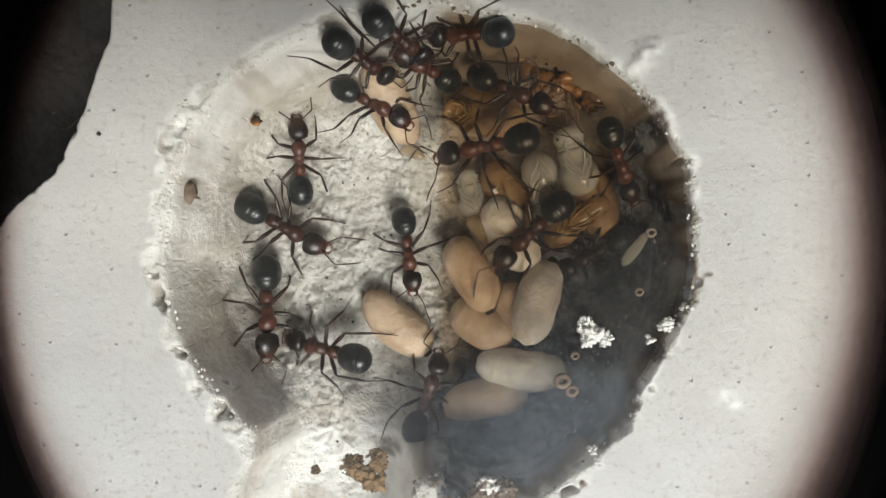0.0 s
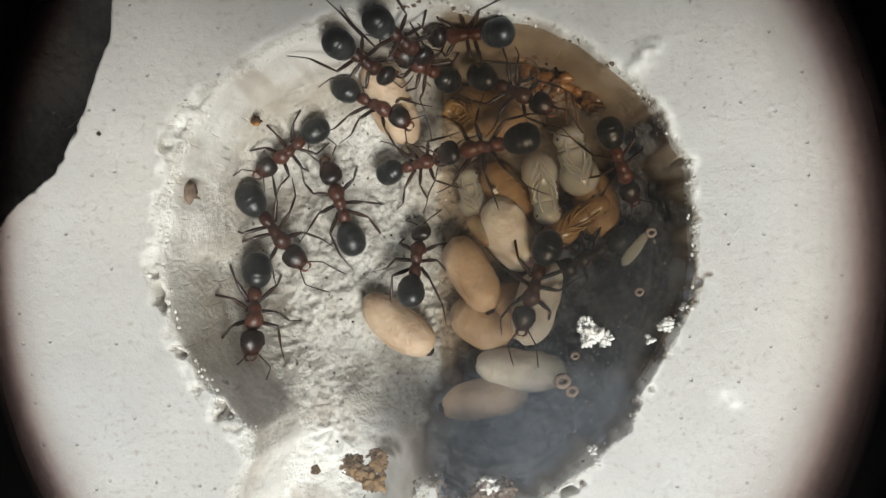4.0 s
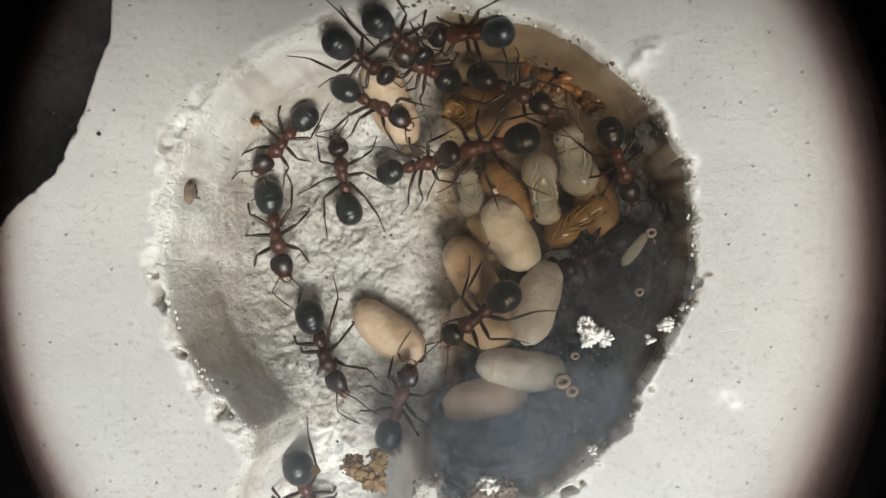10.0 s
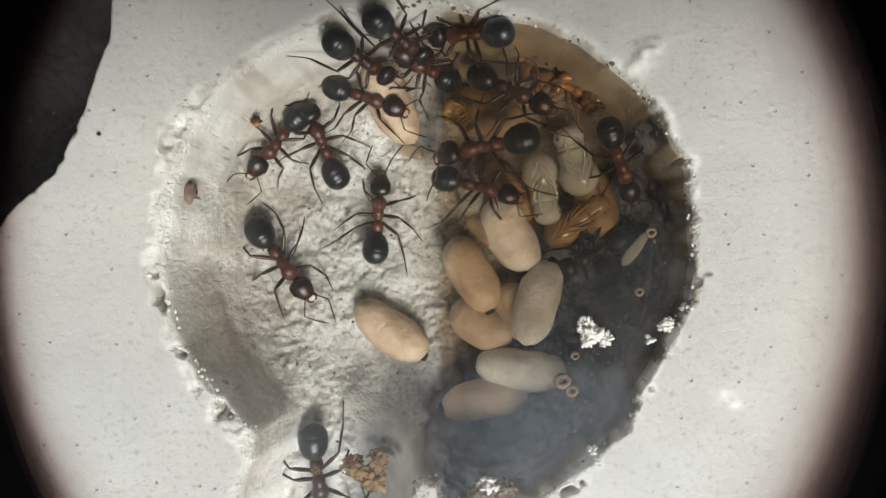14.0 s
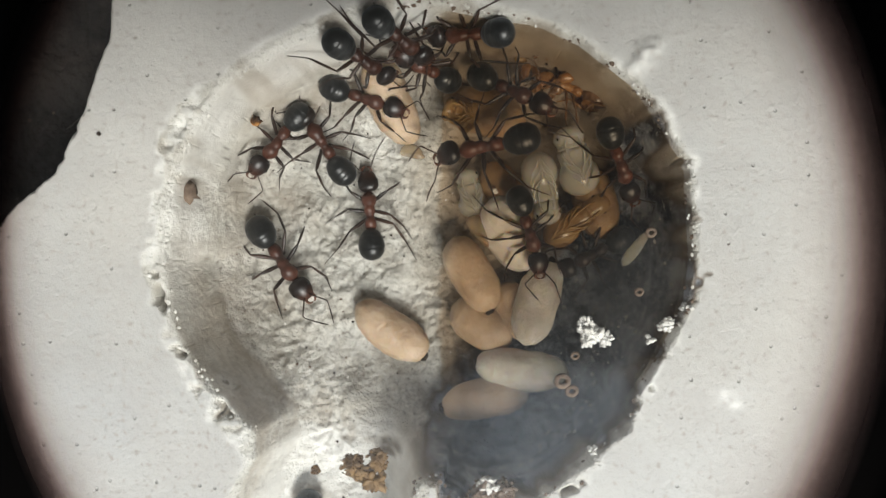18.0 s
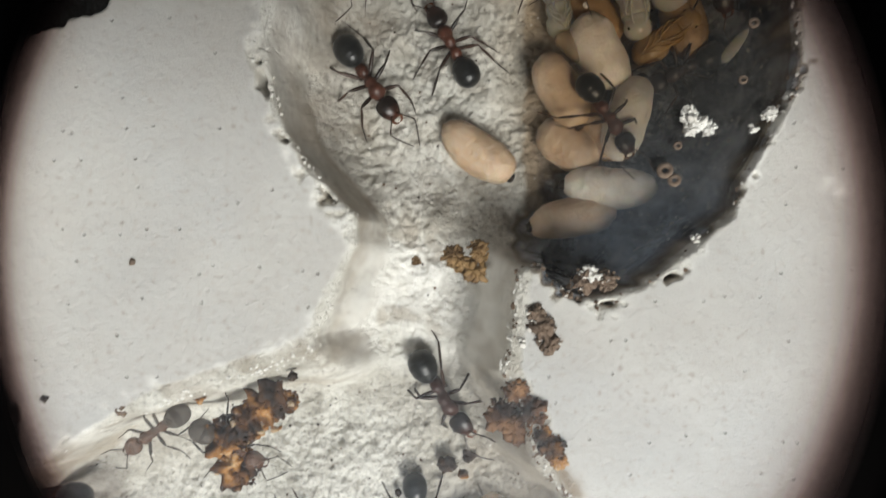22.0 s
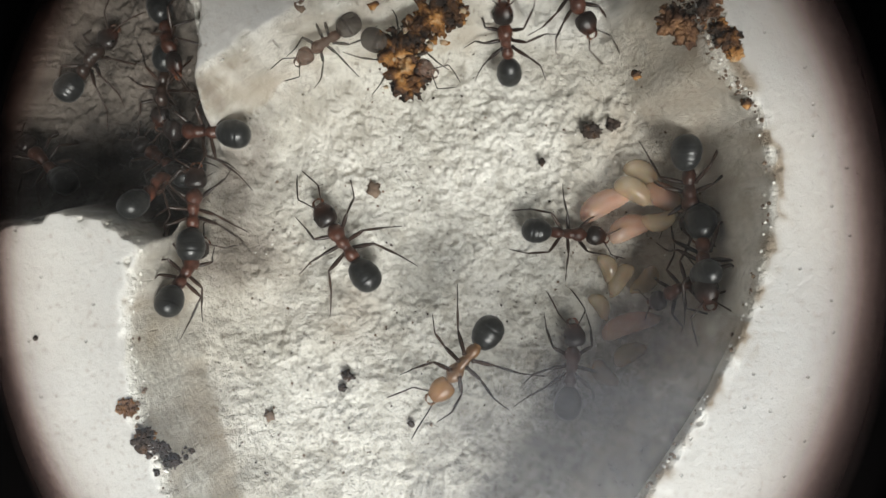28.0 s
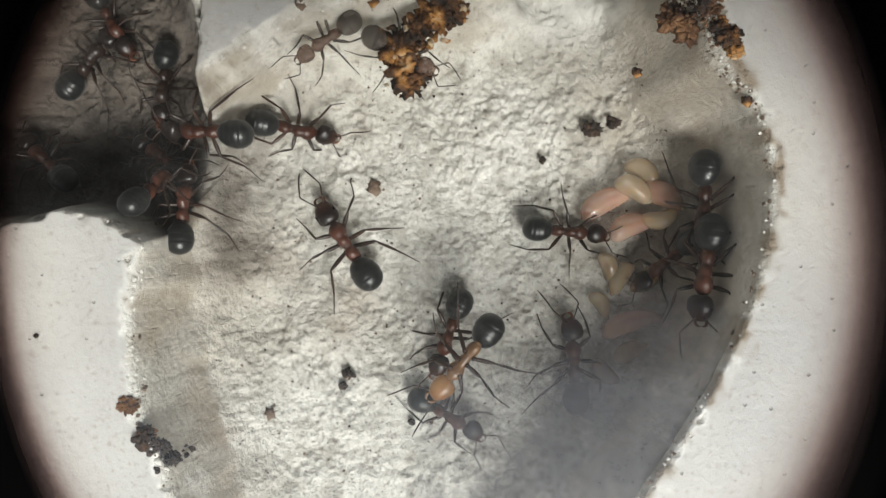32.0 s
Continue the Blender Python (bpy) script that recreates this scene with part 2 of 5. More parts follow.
DUSTY_RED = soft_body("dusty_red_chitin", (0.10, 0.05, 0.03), (0.21, 0.115, 0.075), 0.5, 800, 0.0, 0.3, 0.3)
COCOON = silk("cocoon_silk", (0.45, 0.315, 0.20), (0.65, 0.505, 0.37))
COCOON_AMBER = silk("amber_cocoon_silk", (0.26, 0.155, 0.07), (0.42, 0.275, 0.14))
COCOON_PALE = silk("pale_cocoon_silk", (0.66, 0.59, 0.51), (0.88, 0.83, 0.76))
MECONIUM = crumb_material("dark_spot", [(0.3, (0.012, 0.008, 0.006)), (0.7, (0.04, 0.025, 0.015))])
PUPA = soft_body("pupa_skin", (0.52, 0.50, 0.44), (0.74, 0.72, 0.65), 0.16, 500, 0.6, 0.12, 0.45)
PUPA_AMBER = soft_body("amber_pupa_skin", (0.30, 0.17, 0.06), (0.50, 0.32, 0.14), 0.25, 500, 0.4, 0.12, 0.3)
LARVA = soft_body("larva_skin", (0.42, 0.32, 0.20), (0.62, 0.48, 0.33), 0.12, 500, 0.5, 0.15, 0.6)
LARVA_PINK = soft_body("pink_larva_skin", (0.58, 0.30, 0.20), (0.70, 0.50, 0.39), 0.12, 350, 0.5, 0.15, 0.55)
DEBRIS = crumb_material("debris_crumbs", [(0.41, (0.022, 0.012, 0.007)), (0.50, (0.12, 0.05, 0.014)), (0.58, (0.40, 0.19, 0.05)), (0.70, (0.66, 0.50, 0.30))], 430)
SMEAR = soft_body("rubbish_smear", (0.08, 0.035, 0.012), (0.44, 0.28, 0.12), 0.6, 620, 0.0, 0.5, 0.25)
DEBRIS_BROWN = crumb_material("brown_crumbs", [(0.38, (0.020, 0.011, 0.007)), (0.52, (0.10, 0.045, 0.020)), (0.66, (0.28, 0.15, 0.07))], 430)
DEBRIS_DARK = crumb_material("dark_crumbs", [(0.3, (0.012, 0.009, 0.008)), (0.6, (0.05, 0.03, 0.02)), (0.75, (0.20, 0.10, 0.04))], 700)
CHALK = crumb_material("chalk_crumbs", [(0.3, (0.66, 0.63, 0.58)), (0.6, (0.86, 0.845, 0.81))], 900)
WOODY = crumb_material("woody_crumbs", [(0.3, (0.085, 0.056, 0.040)), (0.7, (0.25, 0.18, 0.13))], 700)
GLASS = glass_material()
# bluish veil: the sky's glare on the glass is put into its colour
GLARE_FILM = film_material("glare_film", (0.13, 0.158, 0.205), 0.52, True)
# dark sheet that stands in for the lower-right wall's shade
SHADE_FILM = film_material("shade_film", (0.068, 0.065, 0.072), 0.95, False)
FILM_BROWN = film_material("brown_veil_film", (0.15, 0.125, 0.105), 0.5, False)
BEZEL = bezel_material()

# ---------------------------------------------------------------- mesh helpers (lengths in millimetres)


def mesh_of(name, verts, faces, material, smooth=True):
    me = bpy.data.meshes.new(name)
    v = np.asarray(verts, dtype=float) * MM
    me.from_pydata(v.tolist(), [], faces)
    if smooth:
        me.polygons.foreach_set("use_smooth", [True] * len(me.polygons))
    me.materials.append(material)
    me.update()
    return me


def part(name, shape, material, parent, label="", at=(0, 0, 0), turn=(0, 0, 0), smooth=True):
    """One mesh object under a thing or a part; shape: (verts, faces)."""
    ob = new(name, mesh_of(name, shape[0], shape[1], material, smooth))
    ob.parent = parent
    ob.matrix_basis = pose(at[0] * MM, at[1] * MM, at[2] * MM, *turn)
    if label:
        ob["label"] = label
    return ob


def join(*shapes):
    verts, faces = [], []
    for v, f in shapes:
        o = len(verts)
        verts += [tuple(p) for p in v]
        faces += [tuple(i + o for i in q) for q in f]
    return verts, faces


def moved(shape, m):
    return [tuple(m @ Vector(p)) for p in shape[0]], shape[1]


def tube(points, radii, n=8):
    """A round, tapered tube along the points, closed at both ends."""
    pts = [Vector(p) for p in points]
    verts, faces = [], []
    for i, (p, r) in enumerate(zip(pts, radii)):
        d = (pts[min(i + 1, len(pts) - 1)] - pts[max(i - 1, 0)]).normalized()
        a = d.cross(Vector((0, 0, 1)))
        a = a.normalized() if a.length > 1e-4 else Vector((1, 0, 0))
        b = d.cross(a)
        for k in range(n):
            w = 2 * math.pi * k / n
            verts.append(tuple(p + r * (math.cos(w) * a + math.sin(w) * b)))
    for i in range(len(pts) - 1):
        for k in range(n):
            faces.append((i * n + k, i * n + (k + 1) % n, (i + 1) * n + (k + 1) % n, (i + 1) * n + k))
    faces.append(tuple(range(n))[::-1])
    faces.append(tuple(range((len(pts) - 1) * n, len(pts) * n)))
    return verts, faces


def lathe(rings, n=18, flat=1.0):
    """A body along y: rings of (y, half width, half height, z of the middle)."""
    verts, faces = [], []
    for y, w, h, z in rings:
        for k in range(n):
            a = 2 * math.pi * k / n
            verts.append((w * math.cos(a), y, z + h * math.sin(a)))
    for i in range(len(rings) - 1):
        for k in range(n):
            faces.append((i * n + k, (i + 1) * n + k, (i + 1) * n + (k + 1) % n, i * n + (k + 1) % n))
    faces.append(tuple(range(n)))
    faces.append(tuple(range((len(rings) - 1) * n, len(rings) * n))[::-1])
    return verts, faces


def egg(length, width, height, blunt=0.0, n=20, rings=14, bumps=0.0, rng=None):
    """An egg-shaped body along y."""
    out = []
    for i in range(rings + 1):
        u = -1 + 2 * i / rings
        u = max(-0.9985, min(0.9985, u))
        s = (1 - abs(u) ** 2.25) ** 0.5 * (1 + blunt * u)
        if bumps and rng:
            s *= 1 + rng.uniform(-bumps, bumps)
        out.append((u * length / 2, s * width / 2, s * height / 2, 0))
    return lathe(out, n)


def blob(radius, rng, rough=0.3, n=10, squash=0.7):
    """A rough crumb."""
    verts, faces = [], []
    off = Vector((rng.random() * 50, rng.random() * 50, rng.random() * 50))
    rows_ = max(5, n // 2)
    for i in range(rows_ + 1):
        th = math.pi * i / rows_
        for k in range(n):
            ph = 2 * math.pi * k / n
            d = Vector((math.sin(th) * math.cos(ph), math.sin(th) * math.sin(ph), math.cos(th)))
            r = radius * (1 + rough * 1.6 * noise.noise(d * 1.7 + off) + rough * noise.noise(d * 4.1 + off))
            verts.append((d.x * r, d.y * r, d.z * r * squash))
    for i in range(rows_):
        for k in range(n):
            faces.append((i * n + k, (i + 1) * n + k, (i + 1) * n + (k + 1) % n, i * n + (k + 1) % n))
    return verts, faces


# ---------------------------------------------------------------- the plaster nest with its carved chambers


def noise_table(seed, kept={}):
    if seed not in kept:
        kept[seed] = np.random.RandomState(seed).uniform(-1, 1, (256, 256))
    return kept[seed]


def lattice(x, y, cell, seed):
    """Smooth value noise, -1 to 1, on numpy arrays."""
    table = noise_table(seed)
    gx, gy = x / cell + 1000.3, y / cell + 1000.7
    ix, iy = np.floor(gx).astype(int), np.floor(gy).astype(int)
    fx, fy = gx - ix, gy - iy
    fx, fy = fx * fx * (3 - 2 * fx), fy * fy * (3 - 2 * fy)
    t = lambda a, b: table[a % 256, b % 256]  # noqa: E731
    return (t(ix, iy) * (1 - fx) + t(ix + 1, iy) * fx) * (1 - fy) + (t(ix, iy + 1) * (1 - fx) + t(ix + 1, iy + 1) * fx) * fy


def inside(x, y, corners):
    """Distance to a polygon's edge, positive inside."""
    best = np.full(x.shape, 1e9)
    odd = np.zeros(x.shape, bool)
    for (ax, ay), (bx, by) in zip(corners, corners[1:] + corners[:1]):
        dx, dy = bx - ax, by - ay
        t = np.clip(((x - ax) * dx + (y - ay) * dy) / (dx * dx + dy * dy), 0, 1)
        best = np.minimum(best, np.hypot(x - ax - t * dx, y - ay - t * dy))
        cross = ((ay > y) != (by > y)) & (x < (bx - ax) * (y - ay) / (by - ay + 1e-12) + ax)
        odd ^= cross
    return np.where(odd, best, -best)


BROOD_CENTRE, BROOD_AXES = (-1.0, 0.4), (17.0, 15.4)
LOBE = [(-0.5, -8.0), (-0.8, -13.5), (-0.6, -15.5), (2.9, -16.8), (6.0, -16.0), (9.0, -14.0), (12.0, -11.2), (12.6, -6.0), (6.0, -4.0)]
NECK = [(-9.5, -3.0), (-12.4, -9.5), (-12.2, -12.9), (-15.1, -18.7), (-14.0, -24.0), (-5.5, -25.0), (-2.6, -22.0), (-1.4, -20.2), (-1.0, -15.9), (0.3, -12.0), (-1.5, -3.0)]
FORAGE = [(-19.0, -19.9), (-24.3, -21.8), (-29.3, -25.0), (-32.2, -26.6), (-36.0, -30.0), (-36.4, -38.5), (-37.2, -41.3), (-37.4, -44.1), (-37.1, -47.7),
          (-35.7, -51.2), (-34.0, -56.0), (-32.0, -64.0), (-26.0, -72.0), (-16.0, -70.0), (-9.0, -61.0), (-4.3, -54.0), (-2.5, -51.2), (0.0, -47.3), (2.1, -42.7), (3.6, -38.1), (3.8, -33.9),
          (2.75, -30.0), (0.7, -26.2), (-1.4, -20.5), (-3.5, -17.5), (-12.0, -17.5), (-15.1, -18.7)]
SIDE = [(-32.4, -26.6), (-32.9, -23.2), (-34.3, -19.7), (-36.1, -15.4), (-37.8, -10.8), (-42.0, -6.0), (-60.0, -4.0), (-60.0, -37.5), (-44.8, -37.4),
        (-41.3, -36.4), (-38.5, -36.9), (-36.2, -38.6), (-33.0, -34.0)]
CORNER = [(-20.2, 30.0), (-20.3, 15.4), (-20.5, 13.0), (-22.2, 8.4), (-24.3, 4.6), (-27.4, 1.8), (-34.0, -1.0), (-44.0, -1.0), (-44.0, 30.0)]


def step(a, b, v):
    t = np.clip((v - a) / (b - a), 0, 1)
    return t * t * (3 - 2 * t)


def nest(x, y):
    """Height and surface character of the plaster at x, y (arrays, millimetres)."""
    jag = 0.42 * lattice(x, y, 0.9, 1) + 0.34 * lattice(x, y, 0.42, 2) + 0.45 * lattice(x, y, 3.1, 3)
    fine = 0.5 * lattice(x, y, 0.5, 4) + 0.3 * lattice(x, y, 0.27, 5) + 0.7 * lattice(x, y, 1.3, 6)
    slow = lattice(x, y, 5.0, 7)
    ex, ey = (x - BROOD_CENTRE[0]) / BROOD_AXES[0], (y - BROOD_CENTRE[1]) / BROOD_AXES[1]
    r = np.sqrt(ex * ex + ey * ey)

    def rough(d, k):
        return d + k * jag * np.exp(-np.clip(d, 0, 9) / 0.17) + 0.25 * slow + 0.20 * lattice(x, y, 2.2, 23) * step(0.1, 0.8, d)

    brood = rough(np.maximum((1 - r) * 16.2, inside(x, y, LOBE)), 0.8 - 0.55 * step(0.0, 0.5, ex * 0.4 + ey * 0.8) + 0.45 * step(0.1, 0.6, ex * 0.7 - ey * 0.7) + 0.6 * step(0.2, 0.6, -ex * 0.7 - ey * 0.4))
    neck = rough(inside(x, y, NECK), 0.6)
    forage = rough(inside(x, y, FORAGE), 0.95)
    side = rough(inside(x, y, SIDE), 0.8)
    corner = rough(inside(x, y, CORNER), 0.4)
    upper_left = step(0.2, 0.9, -ex * 0.7 + ey * 0.7)
    wall = 1.25 + 2.2 * upper_left + 0.5 * step(0.1, 0.9, -ex * 0.7 - ey * 0.7)

    uneven = 1 + 0.38 * lattice(x, y, 4.3, 21) + 0.18 * lattice(x, y, 1.6, 22)

    def bowl(d, depth, width, curve):
        width = width * uneven
        return -depth * (0.64 * step(0.0, 1.0, d / width) + 0.36 * step(0.0, 1.0, d / curve))

    def sink(a, b, k=2.2):
        h = np.clip(0.5 + 0.5 * (b - a) / k, 0, 1)
        return b * (1 - h) + a * h - k * h * (1 - h) * step(-0.2, -2.0, np.maximum(a, b))

    z = np.minimum(0, bowl(brood, 9.2, wall, 4.6))
    z = sink(z, bowl(neck, 8.3, 3.0, 4.0))
    slope = step(-27.0, -21.0, y) * step(-8.0, -14.0, x) + 0.6 * step(-31.0, -24.5, y) * step(-10.0, -4.0, x)
    z = sink(z, bowl(forage, 9.8, 1.9 + 6.0 * slope, 5.6))
    z = sink(z, bowl(side, 10.0, 1.3, 5.0))
    z = np.minimum(z, bowl(corner, 17.0, 1.2, 6.0))
    carved = np.clip(step(-0.15, 0.25, np.maximum.reduce([brood, neck, forage, side, corner])), 0, 1)
    floor = step(-6.0, -8.2, z)
    patchy = 0.55 + 0.45 * lattice(x, y, 2.6, 20)
    grainy = patchy * (0.34 * fine + 0.20 * np.abs(lattice(x, y, 0.8, 14)) + 0.16 * lattice(x, y, 0.36, 15) + 0.11 * lattice(x, y, 0.25, 25)) * (0.02 + 0.98 * floor)
    lumpy = (0.22 + 0.12 * patchy) * lattice(x, y, 1.9, 19) * (0.6 + 0.4 * floor) + 0.26 * slow
    z = z + carved * (grainy + lumpy) * step(-0.1, -2.5, z) + 0.012 * lattice(x, y, 0.35, 8)
    edge = np.maximum.reduce([brood, neck, forage])
    chalk = np.exp(-((edge - 0.05) / np.where(edge > 0.05, 0.40, 0.38)) ** 2) * (0.40 + 0.60 * lattice(x, y, 0.8, 9)) * step(-0.6, 0.3, lattice(x, y, 4.0, 10) + 0.3)
    for cx, cy, size in ((12.46, 12.1, 0.8), (13.2, 12.5, 0.55), (11.8, 11.3, 0.7), (17.4, -9.1, 0.6), (18.1, -9.5, 0.45)):  # chalk scuffs
        chalk = np.maximum(chalk, 0.8 * np.exp(-(((x - cx) ** 2 + (y - cy) ** 2) / size ** 2)) * (0.7 + 0.9 * lattice(x, y, 0.45, 16)))
    z = z + (0.10 + 0.10 * lattice(x, y, 0.42, 17)) * np.clip(chalk, 0, 1) * (0.3 + 0.3 * carved)
    for cx, cy, size in ((12.46, 12.1, 0.75), (13.1, 12.6, 0.5), (11.9, 11.2, 0.6)):  # loose plaster heaped by the rim
        z = z + (0.22 + 0.14 * lattice(x, y, 0.5, 24)) * np.exp(-(((x - cx) ** 2 + (y - cy) ** 2) / size ** 2) ** 1.5)
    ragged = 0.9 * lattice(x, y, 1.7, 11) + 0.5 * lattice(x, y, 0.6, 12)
    # straight-edged floor shadow, painted brown over the brood chamber's right half
    floor_shade = step(-0.35, 0.35, x + 0.25 + 0.25 * ragged) * step(0.1, 0.7, brood + 0.2 * ragged) * step(-0.6, -2.2, z)
    # mould on the lower-right wall, with that wall's shade painted in
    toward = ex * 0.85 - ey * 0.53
    mould_shade = step(0.30, 0.60, toward * 1.0 + 0.10 * ragged) * step(0.0, 0.9, brood + 0.4 * ragged)
    mould_shade = mould_shade * step(-0.95, -0.75, 0.1 - ey)
    # shade of the corner hollow and side chamber, painted near-black
    deep_shade = np.maximum(step(0.2, 2.0, corner), 0.85 * step(-33.5, -37.5, x + ragged) * step(-27.0, -31.0, y + ragged) * step(0.0, 1.0, side))
    # brown loam in the side chamber; on the forage floor it paints shade
    loam_shade = np.maximum(0.95 * step(-1.0, 3.5, side + 1.2 * ragged), 0.8 * step(-28.5, -34.0, x + 1.6 * ragged) * step(-43.0, -39.0, y + ragged) * step(0.5, 3.0, forage))
    # brown of the forage's right wall, deepened to paint in its missing shadow
    tan = 0.62 * step(0.2, 1.5, forage) * step(-8.0, 0.5, x - 0.15 * y - 5.0 + 2.5 * ragged + 1.5 * slow)
    tan = np.maximum(tan, 0.5 * step(4.5, 1.0, np.maximum(brood, forage)) * step(-0.4, 0.3, np.maximum(brood, forage)) * step(-0.1, 0.9, ragged) * carved)
    tan = np.maximum(tan, (0.12 + 0.2 * ragged) * step(0.6, 2.5, brood) * step(-12.0, -8.0, y))
    tan = np.maximum(tan, 1.1 * np.exp(-((forage - 0.15) / 0.5) ** 2) * step(-9.0, -4.0, x) * step(-24.0, -27.0, y) * step(-0.5, 0.5, lattice(x, y, 1.1, 18) + 0.2))
    chalk = np.maximum(chalk, 0.7 * upper_left * step(-5.2, -2.6, z + 0.5 * ragged) * step(0.1, 0.8, brood) * step(-0.6, -1.2, x))  # the smooth pale ledge
    chalk = np.maximum(chalk, (0.62 + 0.3 * ragged) * step(0.4, 2.2, neck) * step(-11.5, -14.0, y) * step(-26.0, -19.0, y))  # powdery neck
    # brown wall foot below the ledge, with the floor's shadow put into it
    tan = np.maximum(tan, (0.42 + 0.25 * ragged) * step(0.1, 0.6, -ex * 0.8 + ey * 0.5) * step(-4.5, -6.8, z) * step(6.0, 2.5, brood) * step(0.2, 0.8, brood))
    for cx, cy, size in ((-11.6, 3.6, 3.4), (-12.6, -3.2, 2.6), (-10.6, 9.2, 2.2), (-6.2, 4.2, 1.8), (-24.0, -43.5, 3.0), (-31.0, -41.0, 3.5)):  # walked-in brown stains
        tan = np.maximum(tan, (0.40 + 0.22 * ragged + 0.2 * slow) * np.exp(-(((x - cx) ** 2 + (y - cy) ** 2) / size ** 2)) * carved)
    return z, {"carved": carved, "chalk": np.clip(chalk, 0, 1), "floor_shade": np.clip(floor_shade, 0, 1) * 0.85, "mould_shade": np.clip(mould_shade, 0, 1),
               "deep_shade": np.clip(deep_shade, 0, 1), "loam_shade": np.clip(loam_shade, 0, 1), "tan": np.clip(tan, 0, 1)}


def ground_table(kept={}):
    if not kept:
        xs, ys = np.arange(-62.0, 32.01, 0.25), np.arange(-70.0, 34.01, 0.25)
        gx, gy = np.meshgrid(xs, ys)
        kept["z"] = nest(gx.ravel(), gy.ravel())[0].reshape(gx.shape)
    return kept["z"]


def ground_at(x, y):
    """Height of the plaster at one place."""
    table = ground_table()
    u, v = (x + 62.0) / 0.25, (y + 70.0) / 0.25
    i, j = max(0, min(table.shape[1] - 2, int(u))), max(0, min(table.shape[0] - 2, int(v)))
    fu, fv = u - i, v - j
    return float((table[j, i] * (1 - fu) + table[j, i + 1] * fu) * (1 - fv) + (table[j + 1, i] * (1 - fu) + table[j + 1, i + 1] * fu) * fv)


LIFT = {"S6": 1.7, "S7": 1.1, "S1": 0.4, "V1": -0.9, "S9": -1.6}  # ants that climb over, or sit under, others


def standing_at(x, y):
    """Height on which an ant stands: the plaster, or the heap of brood on it."""
    r = math.hypot((x - 6.2) / 6.8, (y - 2.2) / 11.0)
    t = max(0.0, min(1.0, (1.2 - r) / 0.45))
    lift = 3.0 * t * t * (3 - 2 * t)
    t = max(0.0, min(1.0, (1.25 - math.hypot((x + 3.9) / 2.8, (y - 10.9) / 4.4)) / 0.4))  # the cocoon by the wall
    lift = max(lift, 2.2 * t * t * (3 - 2 * t))
    t = max(0.0, min(1.0, (4.3 - math.hypot(x + 3.6, y + 6.2)) / 1.4))  # the loose cocoon on the floor
    return ground_at(x, y) + max(lift, 2.3 * t * t * (3 - 2 * t))


def plaster_block():
    fx = np.arange(-47.5, 29.01, 0.11)
    fy = np.arange(-57.0, 18.01, 0.11)
    xs = np.concatenate([[-80, -70, -62, -56, -51], fx, [34, 40, 48, 58, 70]])
    ys = np.concatenate([[-90, -80, -70, -62], fy, [23, 30, 40, 52]])
    gx, gy = np.meshgrid(xs, ys)
    z, marks = nest(gx.ravel(), gy.ravel())
    nx, ny = len(xs), len(ys)
    grid = z.reshape(ny, nx)
    marks["steep"] = step(1.2, 3.5, np.hypot(np.gradient(grid, xs, axis=1), np.gradient(grid, ys, axis=0))).ravel()
    verts = np.column_stack([gx.ravel(), gy.ravel(), z]) * MM
    i = np.arange(nx * ny).reshape(ny, nx)
    quads = np.column_stack([i[:-1, :-1].ravel(), i[:-1, 1:].ravel(), i[1:, 1:].ravel(), i[1:, :-1].ravel()])
    me = bpy.data.meshes.new("plaster_block")
    rim = np.concatenate([i[0, :], i[1:, -1], i[-1, -2::-1], i[-2:0:-1, 0]])
    base = verts[rim].copy()
    base[:, 2] = -0.020
    n0 = len(verts)
    verts = np.vstack([verts, base])
    k = np.arange(len(rim))
    skirt = np.column_stack([rim, n0 + k, n0 + (k + 1) % len(rim), np.roll(rim, -1)])
    faces = quads.tolist() + skirt.tolist() + [[int(n0 + j) for j in k[::-1]]]
    me.from_pydata(verts.tolist(), [], faces)
    smooth = [True] * len(quads) + [False] * (len(skirt) + 1)
    me.polygons.foreach_set("use_smooth", smooth)
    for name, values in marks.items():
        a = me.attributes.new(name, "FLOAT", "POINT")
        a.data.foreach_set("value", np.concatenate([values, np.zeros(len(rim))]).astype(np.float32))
    me.materials.append(PLASTER)
    return tagged(new("plaster_nest", me), "grey-white cast plaster ant nest with carved chambers", "ant nest", kind="structure")


plaster_block()


def table_top():
    n = Nodes("table_wood")
    n.colour(n.ramp(n.noise(40, 4, 0.6), [(0.3, (0.16, 0.10, 0.06)), (0.7, (0.26, 0.17, 0.10))]))
    n.set(Roughness=0.5)
    bm = bmesh.new()
    bmesh.ops.create_cube(bm, size=1.0, matrix=Matrix.Translation((0, -0.02, -0.032)) @ Matrix.Diagonal((0.6, 0.5, 0.024, 1)))
    bmesh.ops.bevel(bm, geom=bm.edges[:], offset=0.003, segments=2, affect="EDGES")
    me = bpy.data.meshes.new("table_top")
    bm.to_mesh(me)
    me.materials.append(n.mat)
    tagged(new("table_top", me), "plain brown wooden table top under the nest", "table", kind="structure")


table_top()


def cover_glass():
    bm = bmesh.new()
    bmesh.ops.create_cube(bm, size=1.0, matrix=Matrix.Translation((-0.008, -0.019, 0.0012)) @ Matrix.Diagonal((0.13, 0.125, 0.0018, 1)))
    me = bpy.data.meshes.new("cover_glass")
    bm.to_mesh(me)
    me.materials.append(GLASS)
    ob = tagged(new("cover_glass", me), "clear glass plate lying on the plaster nest", "glass cover", kind="structure")
    ob.visible_shadow = False


cover_glass()


